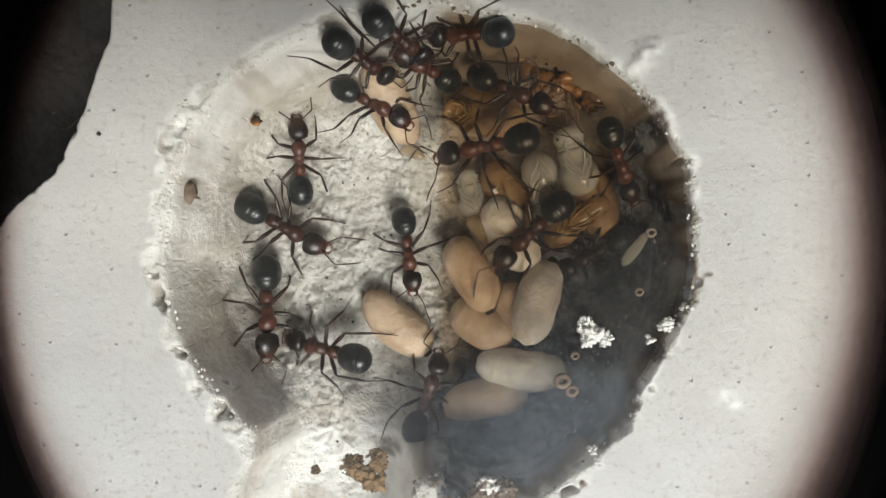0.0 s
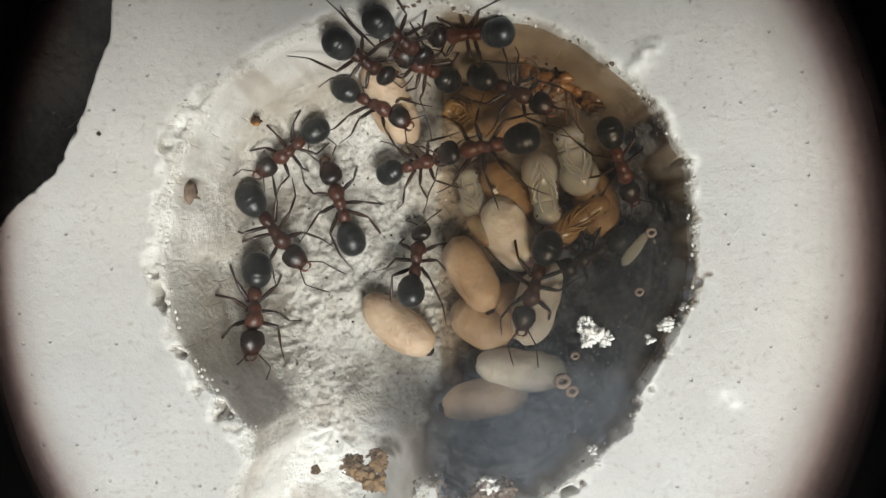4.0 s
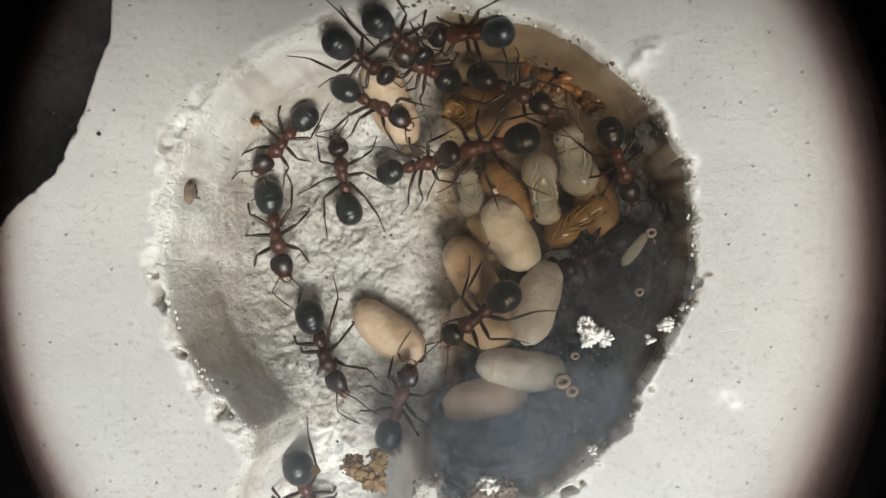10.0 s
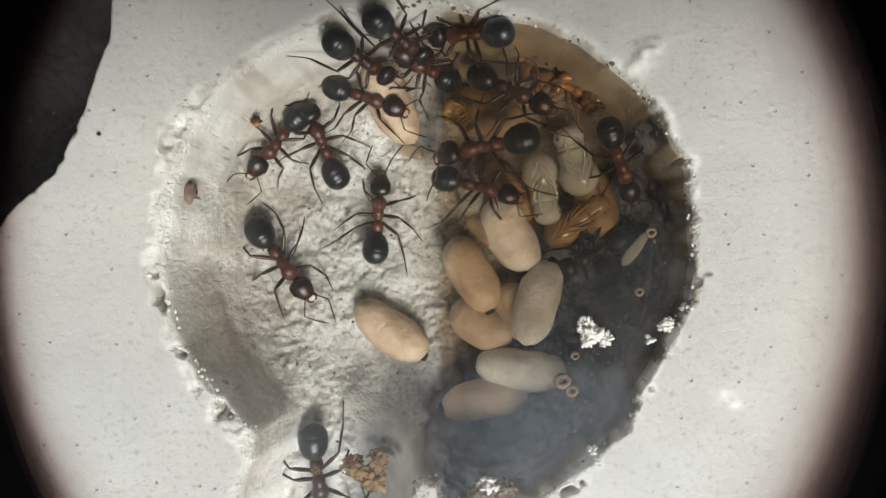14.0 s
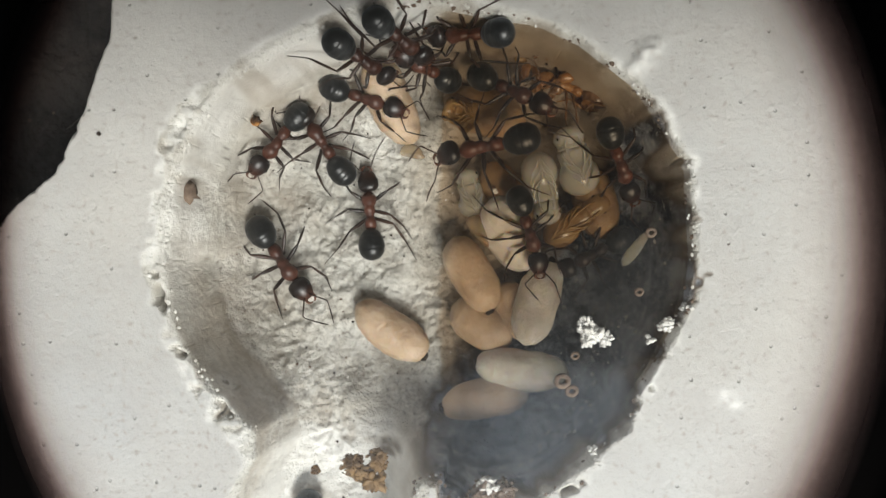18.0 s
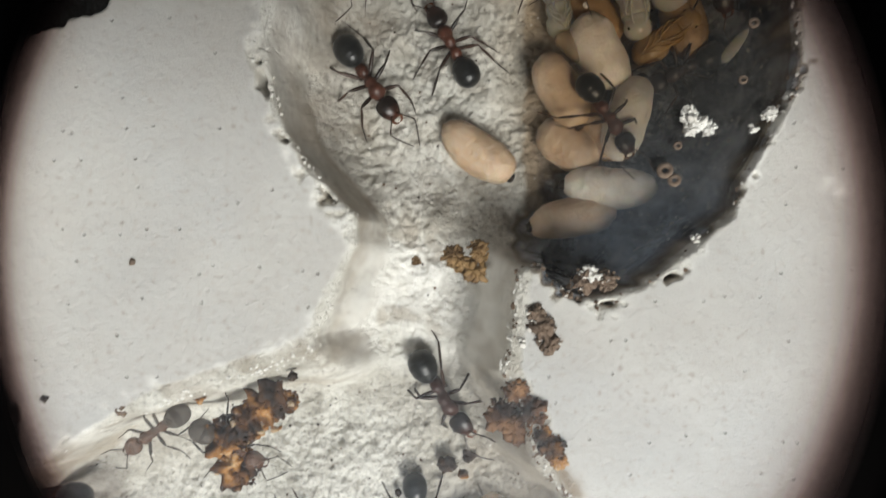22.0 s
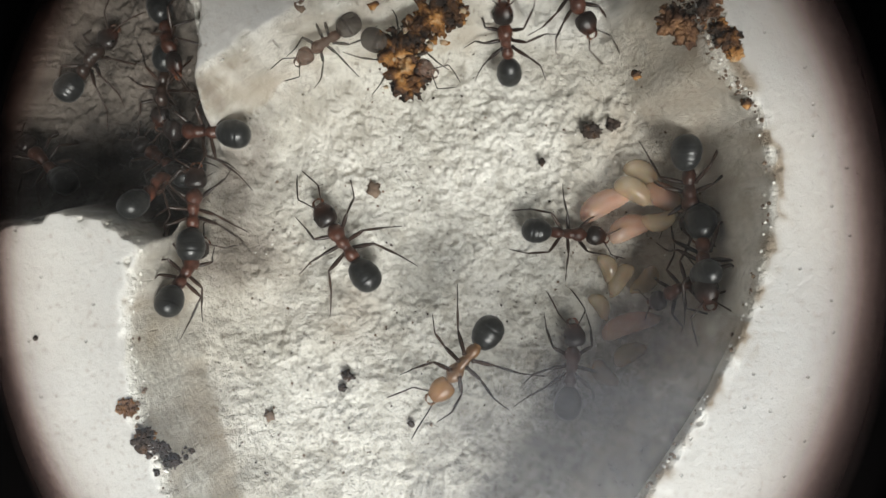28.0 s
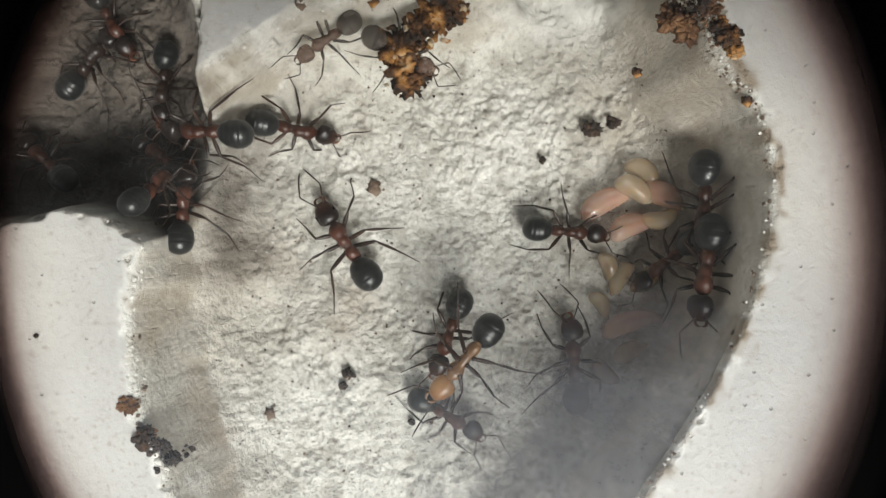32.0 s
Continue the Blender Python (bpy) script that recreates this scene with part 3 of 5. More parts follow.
def film_patch(name, label, centre, axes, turn, z, material, power=1.0):
    """A thin uneven veil under the glass; some patches paint glare and shade."""
    n, m = 40, 14
    verts, faces, veil = [(0, 0, 0)], [], [1.0]
    for j in range(1, m + 1):
        for k in range(n):
            a = 2 * math.pi * k / n
            q = j / m
            w = 1 + 0.18 * noise.noise(Vector((math.cos(a) * 1.5 + centre[0], math.sin(a) * 1.5, 3.0)))
            verts.append((axes[0] * q * w * math.cos(a), axes[1] * q * w * math.sin(a), 0))
            veil.append(max(0.0, 1 - q ** 2.2) ** power)
    for k in range(n):
        faces.append((0, 1 + k, 1 + (k + 1) % n))
    for j in range(m - 1):
        for k in range(n):
            a, b = 1 + j * n + k, 1 + j * n + (k + 1) % n
            faces.append((a, a + n, b + n, b))
    me = mesh_of(name, verts, faces, material)
    at = me.attributes.new("veil", "FLOAT", "POINT")
    at.data.foreach_set("value", veil)
    ob = new(name, me)
    ob.matrix_basis = pose(centre[0] * MM, centre[1] * MM, z * MM, 0, 0, turn)
    return tagged(ob, label, "condensation", kind="stuff")


film_patch("condensation", "dark bluish condensation veil with the glass's glare painted in", (10.6, -7.8), (11.0, 7.6), 40, -1.3, GLARE_FILM, 0.8)
film_patch("condensation", "dark grey sheet painting the wall's shade under the glass", (-7.0, -51.8), (13.5, 10.0), 24, -0.6, SHADE_FILM, 0.75)
film_patch("condensation", "brownish see-through veil over the dark side chamber", (-46.0, -21.0), (9.0, 9.0), 0, -0.6, FILM_BROWN, 0.7)


def dimming_sheet():
    """An added amber sheet under the glass that darkens the brood chamber's shaded half, with a straight edge."""
    n = Nodes("amber_shade_sheet")
    clear = n.add("BsdfTransparent")
    tint = n.ramp(n.noise(220, 3, 0.5), [(0.3, (0.66, 0.58, 0.48)), (0.7, (0.78, 0.71, 0.62))])
    along = n.add("SeparateXYZ")
    n.link(n.coords(), along.inputs[0])
    level = n.add("MapRange", From_Min=-0.0125, From_Max=-0.0040)
    n.link(along.outputs[1], level.inputs[0])
    side = n.add("MapRange", From_Min=-0.0003, From_Max=0.0012)
    n.link(along.outputs[0], side.inputs[0])
    n.link(n.mix(side.outputs[0], G(1.0), n.mix(level.outputs[0], (0.93, 0.92, 0.90), tint)), clear.inputs[0])  # the dimming fades towards one end
    n.link(clear.outputs[0], n.tree.nodes["Material Output"].inputs[0])
    outline = []
    for k in range(121):
        a = -math.pi / 2 + math.pi * k / 120
        x, y = BROOD_CENTRE[0] + 17.6 * math.cos(a), BROOD_CENTRE[1] + 15.6 * math.sin(a)
        if x > -0.30:
            outline.append((x, y, 0.0))
    outline = [(-0.30, outline[0][1], 0.0)] + outline + [(-0.30, outline[-1][1], 0.0)]
    ob = new("shade_sheet", mesh_of("shade_sheet", outline, [tuple(range(len(outline)))], n.mat, False))
    ob.matrix_basis = pose(0, 0, -0.00075)
    return tagged(ob, "added amber sheet under the glass that dims half the chamber", "foil", kind="structure")


dimming_sheet()


def lens_bezel():
    """The oval rubber rim in front of the close-up lens; it travels with the camera."""
    n = 96
    def band(name, rings, label):
        verts, faces, veil = [], [], []
        for z, q, v in rings:
            for k in range(n):
                a = 2 * math.pi * k / n
                w = q + (1.06 - q) * 0.45 * max(0.0, -math.cos(a)) if q < 1.06 else q  # the lip is narrower on one side
                verts.append((-0.04 + 7.73 * w * math.cos(a), 8.78 * w * math.sin(a), z))
                veil.append(v)
        for i in range(len(rings) - 1):
            for k in range(n):
                faces.append((i * n + k, (i + 1) * n + k, (i + 1) * n + (k + 1) % n, i * n + (k + 1) % n))
        ob = part(name, (verts, faces), BEZEL, top, label)
        ob.data.attributes.new("veil", "FLOAT", "POINT").data.foreach_set("value", veil)

    top = tagged(new("close_up_lens"), "matt black rubber rim of the close-up lens", "lens rim")
    # graded lip: the vignette's falloff painted as thinning black
    lip = [(0.74, 0.0), (0.80, 0.03), (0.85, 0.10), (0.89, 0.22), (0.92, 0.38), (0.95, 0.60), (0.97, 0.77), (0.99, 0.89), (1.01, 0.95), (1.035, 0.985), (1.06, 1.0)]
    band("vignette_lip", [(-11.5, q, v) for q, v in lip], "thin inner lip that paints the soft vignette")
    band("rubber_ring", [(-11.5, 1.06, 1.0), (-11.55, 1.09, 1.0), (-11.5, 1.20, 1.0), (-11.1, 1.22, 1.0), (-10.9, 1.18, 1.0)], "matt black rubber ring")
    # unseen phone slab, added to shade the nest and block sky overhead
    x0, x1, y0, y1, z0, z1 = -62, 46, PHONE_EDGE, 95, 4, 12
    corners = [(x, y) for x, y in ((x0 + 6, y0), (x1 - 6, y0), (x1, y0 + 6), (x1, y1 - 6), (x1 - 6, y1), (x0 + 6, y1), (x0, y1 - 6), (x0, y0 + 6))]
    slab = [(x, y, z) for z in (z0, z1) for x, y in corners]
    sides = [(i, (i + 1) % 8, 8 + (i + 1) % 8, 8 + i) for i in range(8)]
    ob = part("phone_back", (slab, sides + [tuple(range(7, -1, -1)), tuple(range(8, 16))]), BEZEL, top, "unseen black phone body behind the lens, shading the nest", smooth=False)
    ob.data.attributes.new("veil", "FLOAT", "POINT").data.foreach_set("value", [1.0] * 16)
    return top


PHONE_EDGE = -16  # millimetres from the lens to the phone's near end
BEZEL_RING = lens_bezel()

# ---------------------------------------------------------------- ants


def ant(label, scale, seed, look_="red"):
    """One worker ant: head towards +y, feet on z = 0, its middle over the origin. Returns the thing and its legs."""
    rng = random.Random(seed)
    body, gast, head_m, leg_m = {"red": (THORAX, GASTER, HEAD, LEG), "dark": (LEG, GASTER, HEAD, LEG), "callow": (AMBER, AMBER_DARK, AMBER, AMBER_DARK),
                                 "orange": (AMBER_DARK, GASTER, AMBER, LEG), "dusty": (DUSTY_RED, DUSTY, DUSTY_RED, DUSTY)}[look_]
    top = tagged(new("ant"), label, "ant", "ants of the colony")
    top.scale = (scale, scale, scale)
    droop = rng.uniform(-5, 8)
    # gaster: overlapping rounded plates with pale seams between them
    def round_at(u):
        return (1 - abs(u) ** 2.2) ** 0.5 * (1 - 0.07 * u)

    seams = (-0.34, 0.12, 0.50)
    rings = []
    for i in range(41):
        u = -0.998 + 1.996 * i / 40
        q = round_at(u)
        for edge in seams:
            if abs(u - edge) < 0.022:
                q *= 0.962
            elif 0 < u - edge < 0.14:
                q *= 0.982
        rings.append((u * 1.27, q * 1.04, q * 0.96, 0))
    gaster = part("gaster", lathe(rings, 24), gast, top, "dark rounded gaster with faint plate seams", (0, -2.52, 1.35), (droop, 0, rng.uniform(-10, 10)))
    for edge in seams[1:2]:
        q = round_at(edge) * 0.967
        part("plate_seam", lathe([(edge * 1.27 + d, q * 1.04 * k, q * 0.96 * k, 0) for d, k in ((-0.03, 0.96), (-0.02, 1.0), (0.02, 1.0), (0.03, 0.96))], 24), SEAM, gaster, "thin pale seam")
    # mesosoma: humped pronotum, narrow waist, angular propodeum
    prof = [(-1.62, .12, .12, .98), (-1.54, .30, .30, 1.02), (-1.35, .45, .46, 1.10), (-1.05, .52, .56, 1.20), (-.78, .50, .56, 1.26), (-.56, .40, .44, 1.24), (-.42, .34, .36, 1.22), (-.28, .38, .42, 1.28),
            (-.05, .47, .52, 1.40), (.15, .49, .55, 1.44), (.34, .46, .50, 1.42), (.44, .50, .51, 1.42), (.60, .60, .58, 1.42), (.85, .67, .62, 1.40), (1.10, .64, .58, 1.34), (1.32, .50, .46, 1.27), (1.50, .30, .29, 1.20), (1.66, .17, .18, 1.16)]
    part("thorax", lathe([(y, w * 0.91, h * 0.94, z) for y, w, h, z in prof], 18), body, top, "", (0, 0.1, 0))
    part("petiole", join(lathe([(-.13, .10, .1, 0), (-.1, .30, .42, .12), (0, .38, .54, .17), (.1, .30, .42, .12), (.14, .1, .1, 0)], 12)), body, top, "", (0, -1.5, 1.05))
    nod = rng.uniform(-24, 2)
    head = part("head", lathe([(-.98, .30, .22, 0), (-.93, .58, .40, .02), (-.78, .80, .53, .04), (-.5, .92, .60, .05), (-.2, .95, .62, .05), (.1, .91, .60, .03), (.4, .80, .54, 0), (.65, .66, .45, -.04), (.86, .52, .33, -.08), (.97, .36, .2, -.1)], 20),
                head_m, top, "", (0, 2.50, 1.25), (nod, 0, rng.uniform(-14, 14)))
    head.matrix_basis = head.matrix_basis @ Matrix.Scale(0.86, 4)
    for s in (-1, 1):
        part("eye", moved(egg(.40, .18, .30, 0, 10, 8), Matrix.Rotation(radians(s * -18), 4, "Z")), EYE, head, "", (s * .80, -.05, .26))
        jaw = tube([(s * .34, .84, -.1), (s * .42, 1.06, -.12), (s * .34, 1.27, -.14), (s * .16, 1.38, -.15), (s * .03, 1.36, -.15)], [.12, .13, .11, .07, .03], 8)
        part("mandible", jaw, JAW if look_ in ("red", "dark") else body, head)
        # elbowed feeler: a straight scape, then the bent, slightly thicker whip
        w, e = radians(rng.uniform(20, 62)), radians(rng.uniform(-30, 28))
        sx, sy = s * .26, .66
        ex, ey = sx + s * 1.60 * math.sin(w), sy + 1.60 * math.cos(w)
        far = [(ex + s * r * math.sin(e) + s * .10 * r * r * math.sin(e), ey + r * math.cos(e), .50 - .18 * r - .12 * r * r) for r in (0.12, 0.6, 1.15, 1.65, 2.05)]
        pts = [(sx, sy, .32), (sx + (ex - sx) * .5, sy + (ey - sy) * .5, .50), (sx + (ex - sx) * .95, sy + (ey - sy) * .95, .52)] + far
        part("antenna", tube(pts, [.06, .055, .065, .05, .06, .068, .062, .03], 7), leg_m, head)
    # legs: coxa and femur, then the tibia, then the thin tarsus
    spread = [(0.95, 30, 34, 16), (0.15, -6, -14, -10), (-0.45, -36, -26, -8)]
    reach = [(1.30, 1.15, 1.15), (1.35, 1.25, 1.25), (1.60, 1.65, 1.60)]
    limbs = []
    for s in (-1, 1):
        for (y, deg, knee, ankle), (a, b, c) in zip(spread, reach):
            w1 = radians(deg + rng.uniform(-16, 16))
            w2 = w1 + radians(knee + rng.uniform(-22, 22))
            w3 = w2 + radians(ankle + rng.uniform(-14, 14))
            rise, z0 = rng.uniform(0.35, 0.75), 0.98
            k1 = Vector((s * a * math.cos(w1), a * math.sin(w1), rise))
            k2 = k1 + Vector((s * b * math.cos(w2), b * math.sin(w2), -z0 + .16 - rise))
            k3 = k2 + Vector((s * c * math.cos(w3), c * math.sin(w3), -.12))
            mid = k2.lerp(k3, 0.45) + Vector((0, 0, -.03))
            femur = tube([(0, 0, -.1), k1 * .14, k1 * .30, k1 * .55, k1 * .80, k1 * .97, k1], [.17, .13, .145, .16, .125, .085, .06], 9)
            leg = part("leg", femur, leg_m, top, "", (s * .34, y, z0))
            part("tibia", tube([k1.lerp(k2, u) for u in (-.03, .08, .35, .65, .92, 1.0)], [.055, .07, .095, .10, .07, .05], 8), leg_m, leg)
            part("tarsus", tube([k2.lerp(k1, .03), k2.lerp(mid, .5), mid, mid.lerp(k3, .5), k3], [.058, .05, .045, .04, .028], 6), leg_m, leg)
            limbs.append((leg, s, y, z0))
    return top, limbs


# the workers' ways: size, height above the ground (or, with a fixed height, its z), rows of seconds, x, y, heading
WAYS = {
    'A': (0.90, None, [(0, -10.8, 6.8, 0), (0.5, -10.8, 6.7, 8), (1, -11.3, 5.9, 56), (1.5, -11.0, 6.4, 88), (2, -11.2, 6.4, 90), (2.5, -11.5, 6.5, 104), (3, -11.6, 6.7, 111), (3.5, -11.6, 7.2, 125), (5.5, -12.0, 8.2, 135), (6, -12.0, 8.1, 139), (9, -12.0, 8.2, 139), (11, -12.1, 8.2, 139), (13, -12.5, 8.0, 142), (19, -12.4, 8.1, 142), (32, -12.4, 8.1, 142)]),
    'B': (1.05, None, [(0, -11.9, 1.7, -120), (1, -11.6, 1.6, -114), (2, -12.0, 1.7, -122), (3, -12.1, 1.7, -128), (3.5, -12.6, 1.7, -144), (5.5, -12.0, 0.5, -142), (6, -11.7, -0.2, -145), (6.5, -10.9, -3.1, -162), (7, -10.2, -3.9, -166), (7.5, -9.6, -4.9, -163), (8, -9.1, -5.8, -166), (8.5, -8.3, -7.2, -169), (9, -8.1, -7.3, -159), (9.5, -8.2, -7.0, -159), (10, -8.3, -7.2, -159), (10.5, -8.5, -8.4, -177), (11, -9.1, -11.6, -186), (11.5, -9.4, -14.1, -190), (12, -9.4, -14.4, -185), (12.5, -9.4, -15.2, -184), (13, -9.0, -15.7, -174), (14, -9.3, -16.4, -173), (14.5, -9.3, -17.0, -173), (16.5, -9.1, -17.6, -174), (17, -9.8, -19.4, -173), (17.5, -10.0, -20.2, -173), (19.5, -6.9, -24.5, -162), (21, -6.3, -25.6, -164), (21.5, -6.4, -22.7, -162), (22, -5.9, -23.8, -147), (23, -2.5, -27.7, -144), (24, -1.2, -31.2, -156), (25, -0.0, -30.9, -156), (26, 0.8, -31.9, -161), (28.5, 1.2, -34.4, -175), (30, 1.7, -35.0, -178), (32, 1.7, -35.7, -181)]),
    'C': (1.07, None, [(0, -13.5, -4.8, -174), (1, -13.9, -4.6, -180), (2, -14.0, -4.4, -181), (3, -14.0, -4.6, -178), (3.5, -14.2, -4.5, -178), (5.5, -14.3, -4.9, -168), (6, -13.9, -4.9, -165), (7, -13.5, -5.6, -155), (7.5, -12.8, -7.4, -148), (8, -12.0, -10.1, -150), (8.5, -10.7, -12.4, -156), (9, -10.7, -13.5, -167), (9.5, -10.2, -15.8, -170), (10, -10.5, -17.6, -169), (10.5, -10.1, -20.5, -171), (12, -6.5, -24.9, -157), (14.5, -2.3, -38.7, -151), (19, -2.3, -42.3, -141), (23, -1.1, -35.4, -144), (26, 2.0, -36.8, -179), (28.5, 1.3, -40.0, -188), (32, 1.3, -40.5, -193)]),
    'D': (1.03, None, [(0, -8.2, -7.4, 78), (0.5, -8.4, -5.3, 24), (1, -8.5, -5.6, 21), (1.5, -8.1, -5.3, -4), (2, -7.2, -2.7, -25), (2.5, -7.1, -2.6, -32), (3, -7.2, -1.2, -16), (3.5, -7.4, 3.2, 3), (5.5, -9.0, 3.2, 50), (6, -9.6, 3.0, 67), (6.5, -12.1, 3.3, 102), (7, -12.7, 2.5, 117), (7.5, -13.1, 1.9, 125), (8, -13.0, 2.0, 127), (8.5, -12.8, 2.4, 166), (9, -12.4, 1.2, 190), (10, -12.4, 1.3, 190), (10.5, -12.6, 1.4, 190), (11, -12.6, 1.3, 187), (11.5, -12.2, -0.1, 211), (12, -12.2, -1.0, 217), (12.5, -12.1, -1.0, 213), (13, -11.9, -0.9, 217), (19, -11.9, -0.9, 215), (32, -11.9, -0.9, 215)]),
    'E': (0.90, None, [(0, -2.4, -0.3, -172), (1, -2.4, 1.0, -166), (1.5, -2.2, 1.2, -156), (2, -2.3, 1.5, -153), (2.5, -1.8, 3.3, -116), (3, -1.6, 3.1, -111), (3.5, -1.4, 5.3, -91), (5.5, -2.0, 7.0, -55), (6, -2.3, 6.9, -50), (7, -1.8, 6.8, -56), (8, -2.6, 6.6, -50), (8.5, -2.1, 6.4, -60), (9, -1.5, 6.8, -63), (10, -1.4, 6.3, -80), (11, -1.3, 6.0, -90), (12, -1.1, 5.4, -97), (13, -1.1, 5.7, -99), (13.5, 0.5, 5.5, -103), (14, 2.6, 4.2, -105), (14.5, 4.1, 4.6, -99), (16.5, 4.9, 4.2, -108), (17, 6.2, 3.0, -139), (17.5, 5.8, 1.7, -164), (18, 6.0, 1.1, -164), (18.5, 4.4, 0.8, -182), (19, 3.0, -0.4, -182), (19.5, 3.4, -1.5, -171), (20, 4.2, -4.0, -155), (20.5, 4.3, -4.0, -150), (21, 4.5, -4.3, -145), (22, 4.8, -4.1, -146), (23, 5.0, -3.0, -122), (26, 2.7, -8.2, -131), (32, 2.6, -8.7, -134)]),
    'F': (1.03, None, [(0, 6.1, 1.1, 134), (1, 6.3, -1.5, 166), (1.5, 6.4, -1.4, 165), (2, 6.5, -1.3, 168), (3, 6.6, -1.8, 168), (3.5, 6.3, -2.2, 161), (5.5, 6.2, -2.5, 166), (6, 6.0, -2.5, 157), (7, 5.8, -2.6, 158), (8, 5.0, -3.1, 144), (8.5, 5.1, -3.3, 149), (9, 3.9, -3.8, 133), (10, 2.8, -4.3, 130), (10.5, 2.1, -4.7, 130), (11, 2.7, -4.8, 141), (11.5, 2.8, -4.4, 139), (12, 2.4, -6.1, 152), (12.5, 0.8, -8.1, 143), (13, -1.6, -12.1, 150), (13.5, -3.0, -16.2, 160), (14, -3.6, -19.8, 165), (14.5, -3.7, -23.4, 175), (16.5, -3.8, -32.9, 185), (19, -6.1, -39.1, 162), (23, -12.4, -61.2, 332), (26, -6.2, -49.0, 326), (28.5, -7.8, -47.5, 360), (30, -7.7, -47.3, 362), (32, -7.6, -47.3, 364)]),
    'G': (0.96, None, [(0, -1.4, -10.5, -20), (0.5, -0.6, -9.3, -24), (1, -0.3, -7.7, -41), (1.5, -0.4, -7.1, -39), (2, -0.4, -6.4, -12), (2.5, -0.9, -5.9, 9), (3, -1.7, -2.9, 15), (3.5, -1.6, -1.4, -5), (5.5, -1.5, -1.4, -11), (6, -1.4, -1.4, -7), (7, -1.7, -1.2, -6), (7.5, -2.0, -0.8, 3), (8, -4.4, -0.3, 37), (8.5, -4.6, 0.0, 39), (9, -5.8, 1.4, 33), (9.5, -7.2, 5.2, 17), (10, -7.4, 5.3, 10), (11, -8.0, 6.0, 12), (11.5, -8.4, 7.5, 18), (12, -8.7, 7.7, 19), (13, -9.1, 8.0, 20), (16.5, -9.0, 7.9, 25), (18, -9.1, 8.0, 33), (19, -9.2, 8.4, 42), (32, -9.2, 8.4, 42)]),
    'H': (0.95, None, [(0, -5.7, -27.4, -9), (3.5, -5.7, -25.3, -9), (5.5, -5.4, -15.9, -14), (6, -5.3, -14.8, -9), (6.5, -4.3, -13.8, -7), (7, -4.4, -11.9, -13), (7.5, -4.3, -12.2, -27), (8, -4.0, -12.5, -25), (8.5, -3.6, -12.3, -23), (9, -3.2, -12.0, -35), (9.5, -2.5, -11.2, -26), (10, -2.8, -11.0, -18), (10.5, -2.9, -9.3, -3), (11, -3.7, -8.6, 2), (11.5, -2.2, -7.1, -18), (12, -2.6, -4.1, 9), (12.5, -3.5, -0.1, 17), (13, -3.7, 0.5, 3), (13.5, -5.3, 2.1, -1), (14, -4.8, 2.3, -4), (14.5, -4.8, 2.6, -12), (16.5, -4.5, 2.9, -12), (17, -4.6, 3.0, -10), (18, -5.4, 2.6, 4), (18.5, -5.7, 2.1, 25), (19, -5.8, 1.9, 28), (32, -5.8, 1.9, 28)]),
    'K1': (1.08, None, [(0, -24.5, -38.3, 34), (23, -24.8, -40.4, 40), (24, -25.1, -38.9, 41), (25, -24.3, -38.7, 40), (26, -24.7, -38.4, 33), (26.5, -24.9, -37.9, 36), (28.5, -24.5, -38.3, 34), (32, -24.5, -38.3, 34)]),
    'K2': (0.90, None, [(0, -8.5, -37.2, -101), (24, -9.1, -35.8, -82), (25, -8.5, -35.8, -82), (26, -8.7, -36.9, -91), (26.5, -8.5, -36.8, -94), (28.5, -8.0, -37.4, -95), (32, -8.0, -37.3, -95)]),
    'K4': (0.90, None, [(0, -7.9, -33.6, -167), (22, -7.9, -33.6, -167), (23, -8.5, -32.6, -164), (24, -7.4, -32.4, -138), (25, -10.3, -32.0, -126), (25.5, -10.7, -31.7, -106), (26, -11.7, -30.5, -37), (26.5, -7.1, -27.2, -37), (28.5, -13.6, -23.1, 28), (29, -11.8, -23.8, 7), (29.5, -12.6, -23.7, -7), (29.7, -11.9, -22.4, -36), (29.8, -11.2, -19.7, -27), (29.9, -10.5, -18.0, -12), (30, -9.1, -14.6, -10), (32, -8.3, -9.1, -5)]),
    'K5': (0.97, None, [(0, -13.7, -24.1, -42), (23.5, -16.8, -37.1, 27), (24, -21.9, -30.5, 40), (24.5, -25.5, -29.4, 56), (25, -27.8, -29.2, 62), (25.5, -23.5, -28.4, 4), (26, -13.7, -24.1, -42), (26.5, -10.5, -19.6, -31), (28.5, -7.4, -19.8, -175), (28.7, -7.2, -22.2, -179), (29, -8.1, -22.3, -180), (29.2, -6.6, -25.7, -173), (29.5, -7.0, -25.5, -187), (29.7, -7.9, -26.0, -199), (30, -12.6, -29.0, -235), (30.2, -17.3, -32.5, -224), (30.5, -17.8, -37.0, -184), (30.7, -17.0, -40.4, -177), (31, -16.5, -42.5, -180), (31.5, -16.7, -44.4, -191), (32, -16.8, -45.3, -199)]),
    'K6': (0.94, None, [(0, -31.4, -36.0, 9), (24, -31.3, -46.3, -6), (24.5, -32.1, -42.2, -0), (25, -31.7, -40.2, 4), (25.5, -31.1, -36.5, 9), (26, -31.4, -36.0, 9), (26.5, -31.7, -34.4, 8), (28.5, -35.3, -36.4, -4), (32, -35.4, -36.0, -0)]),
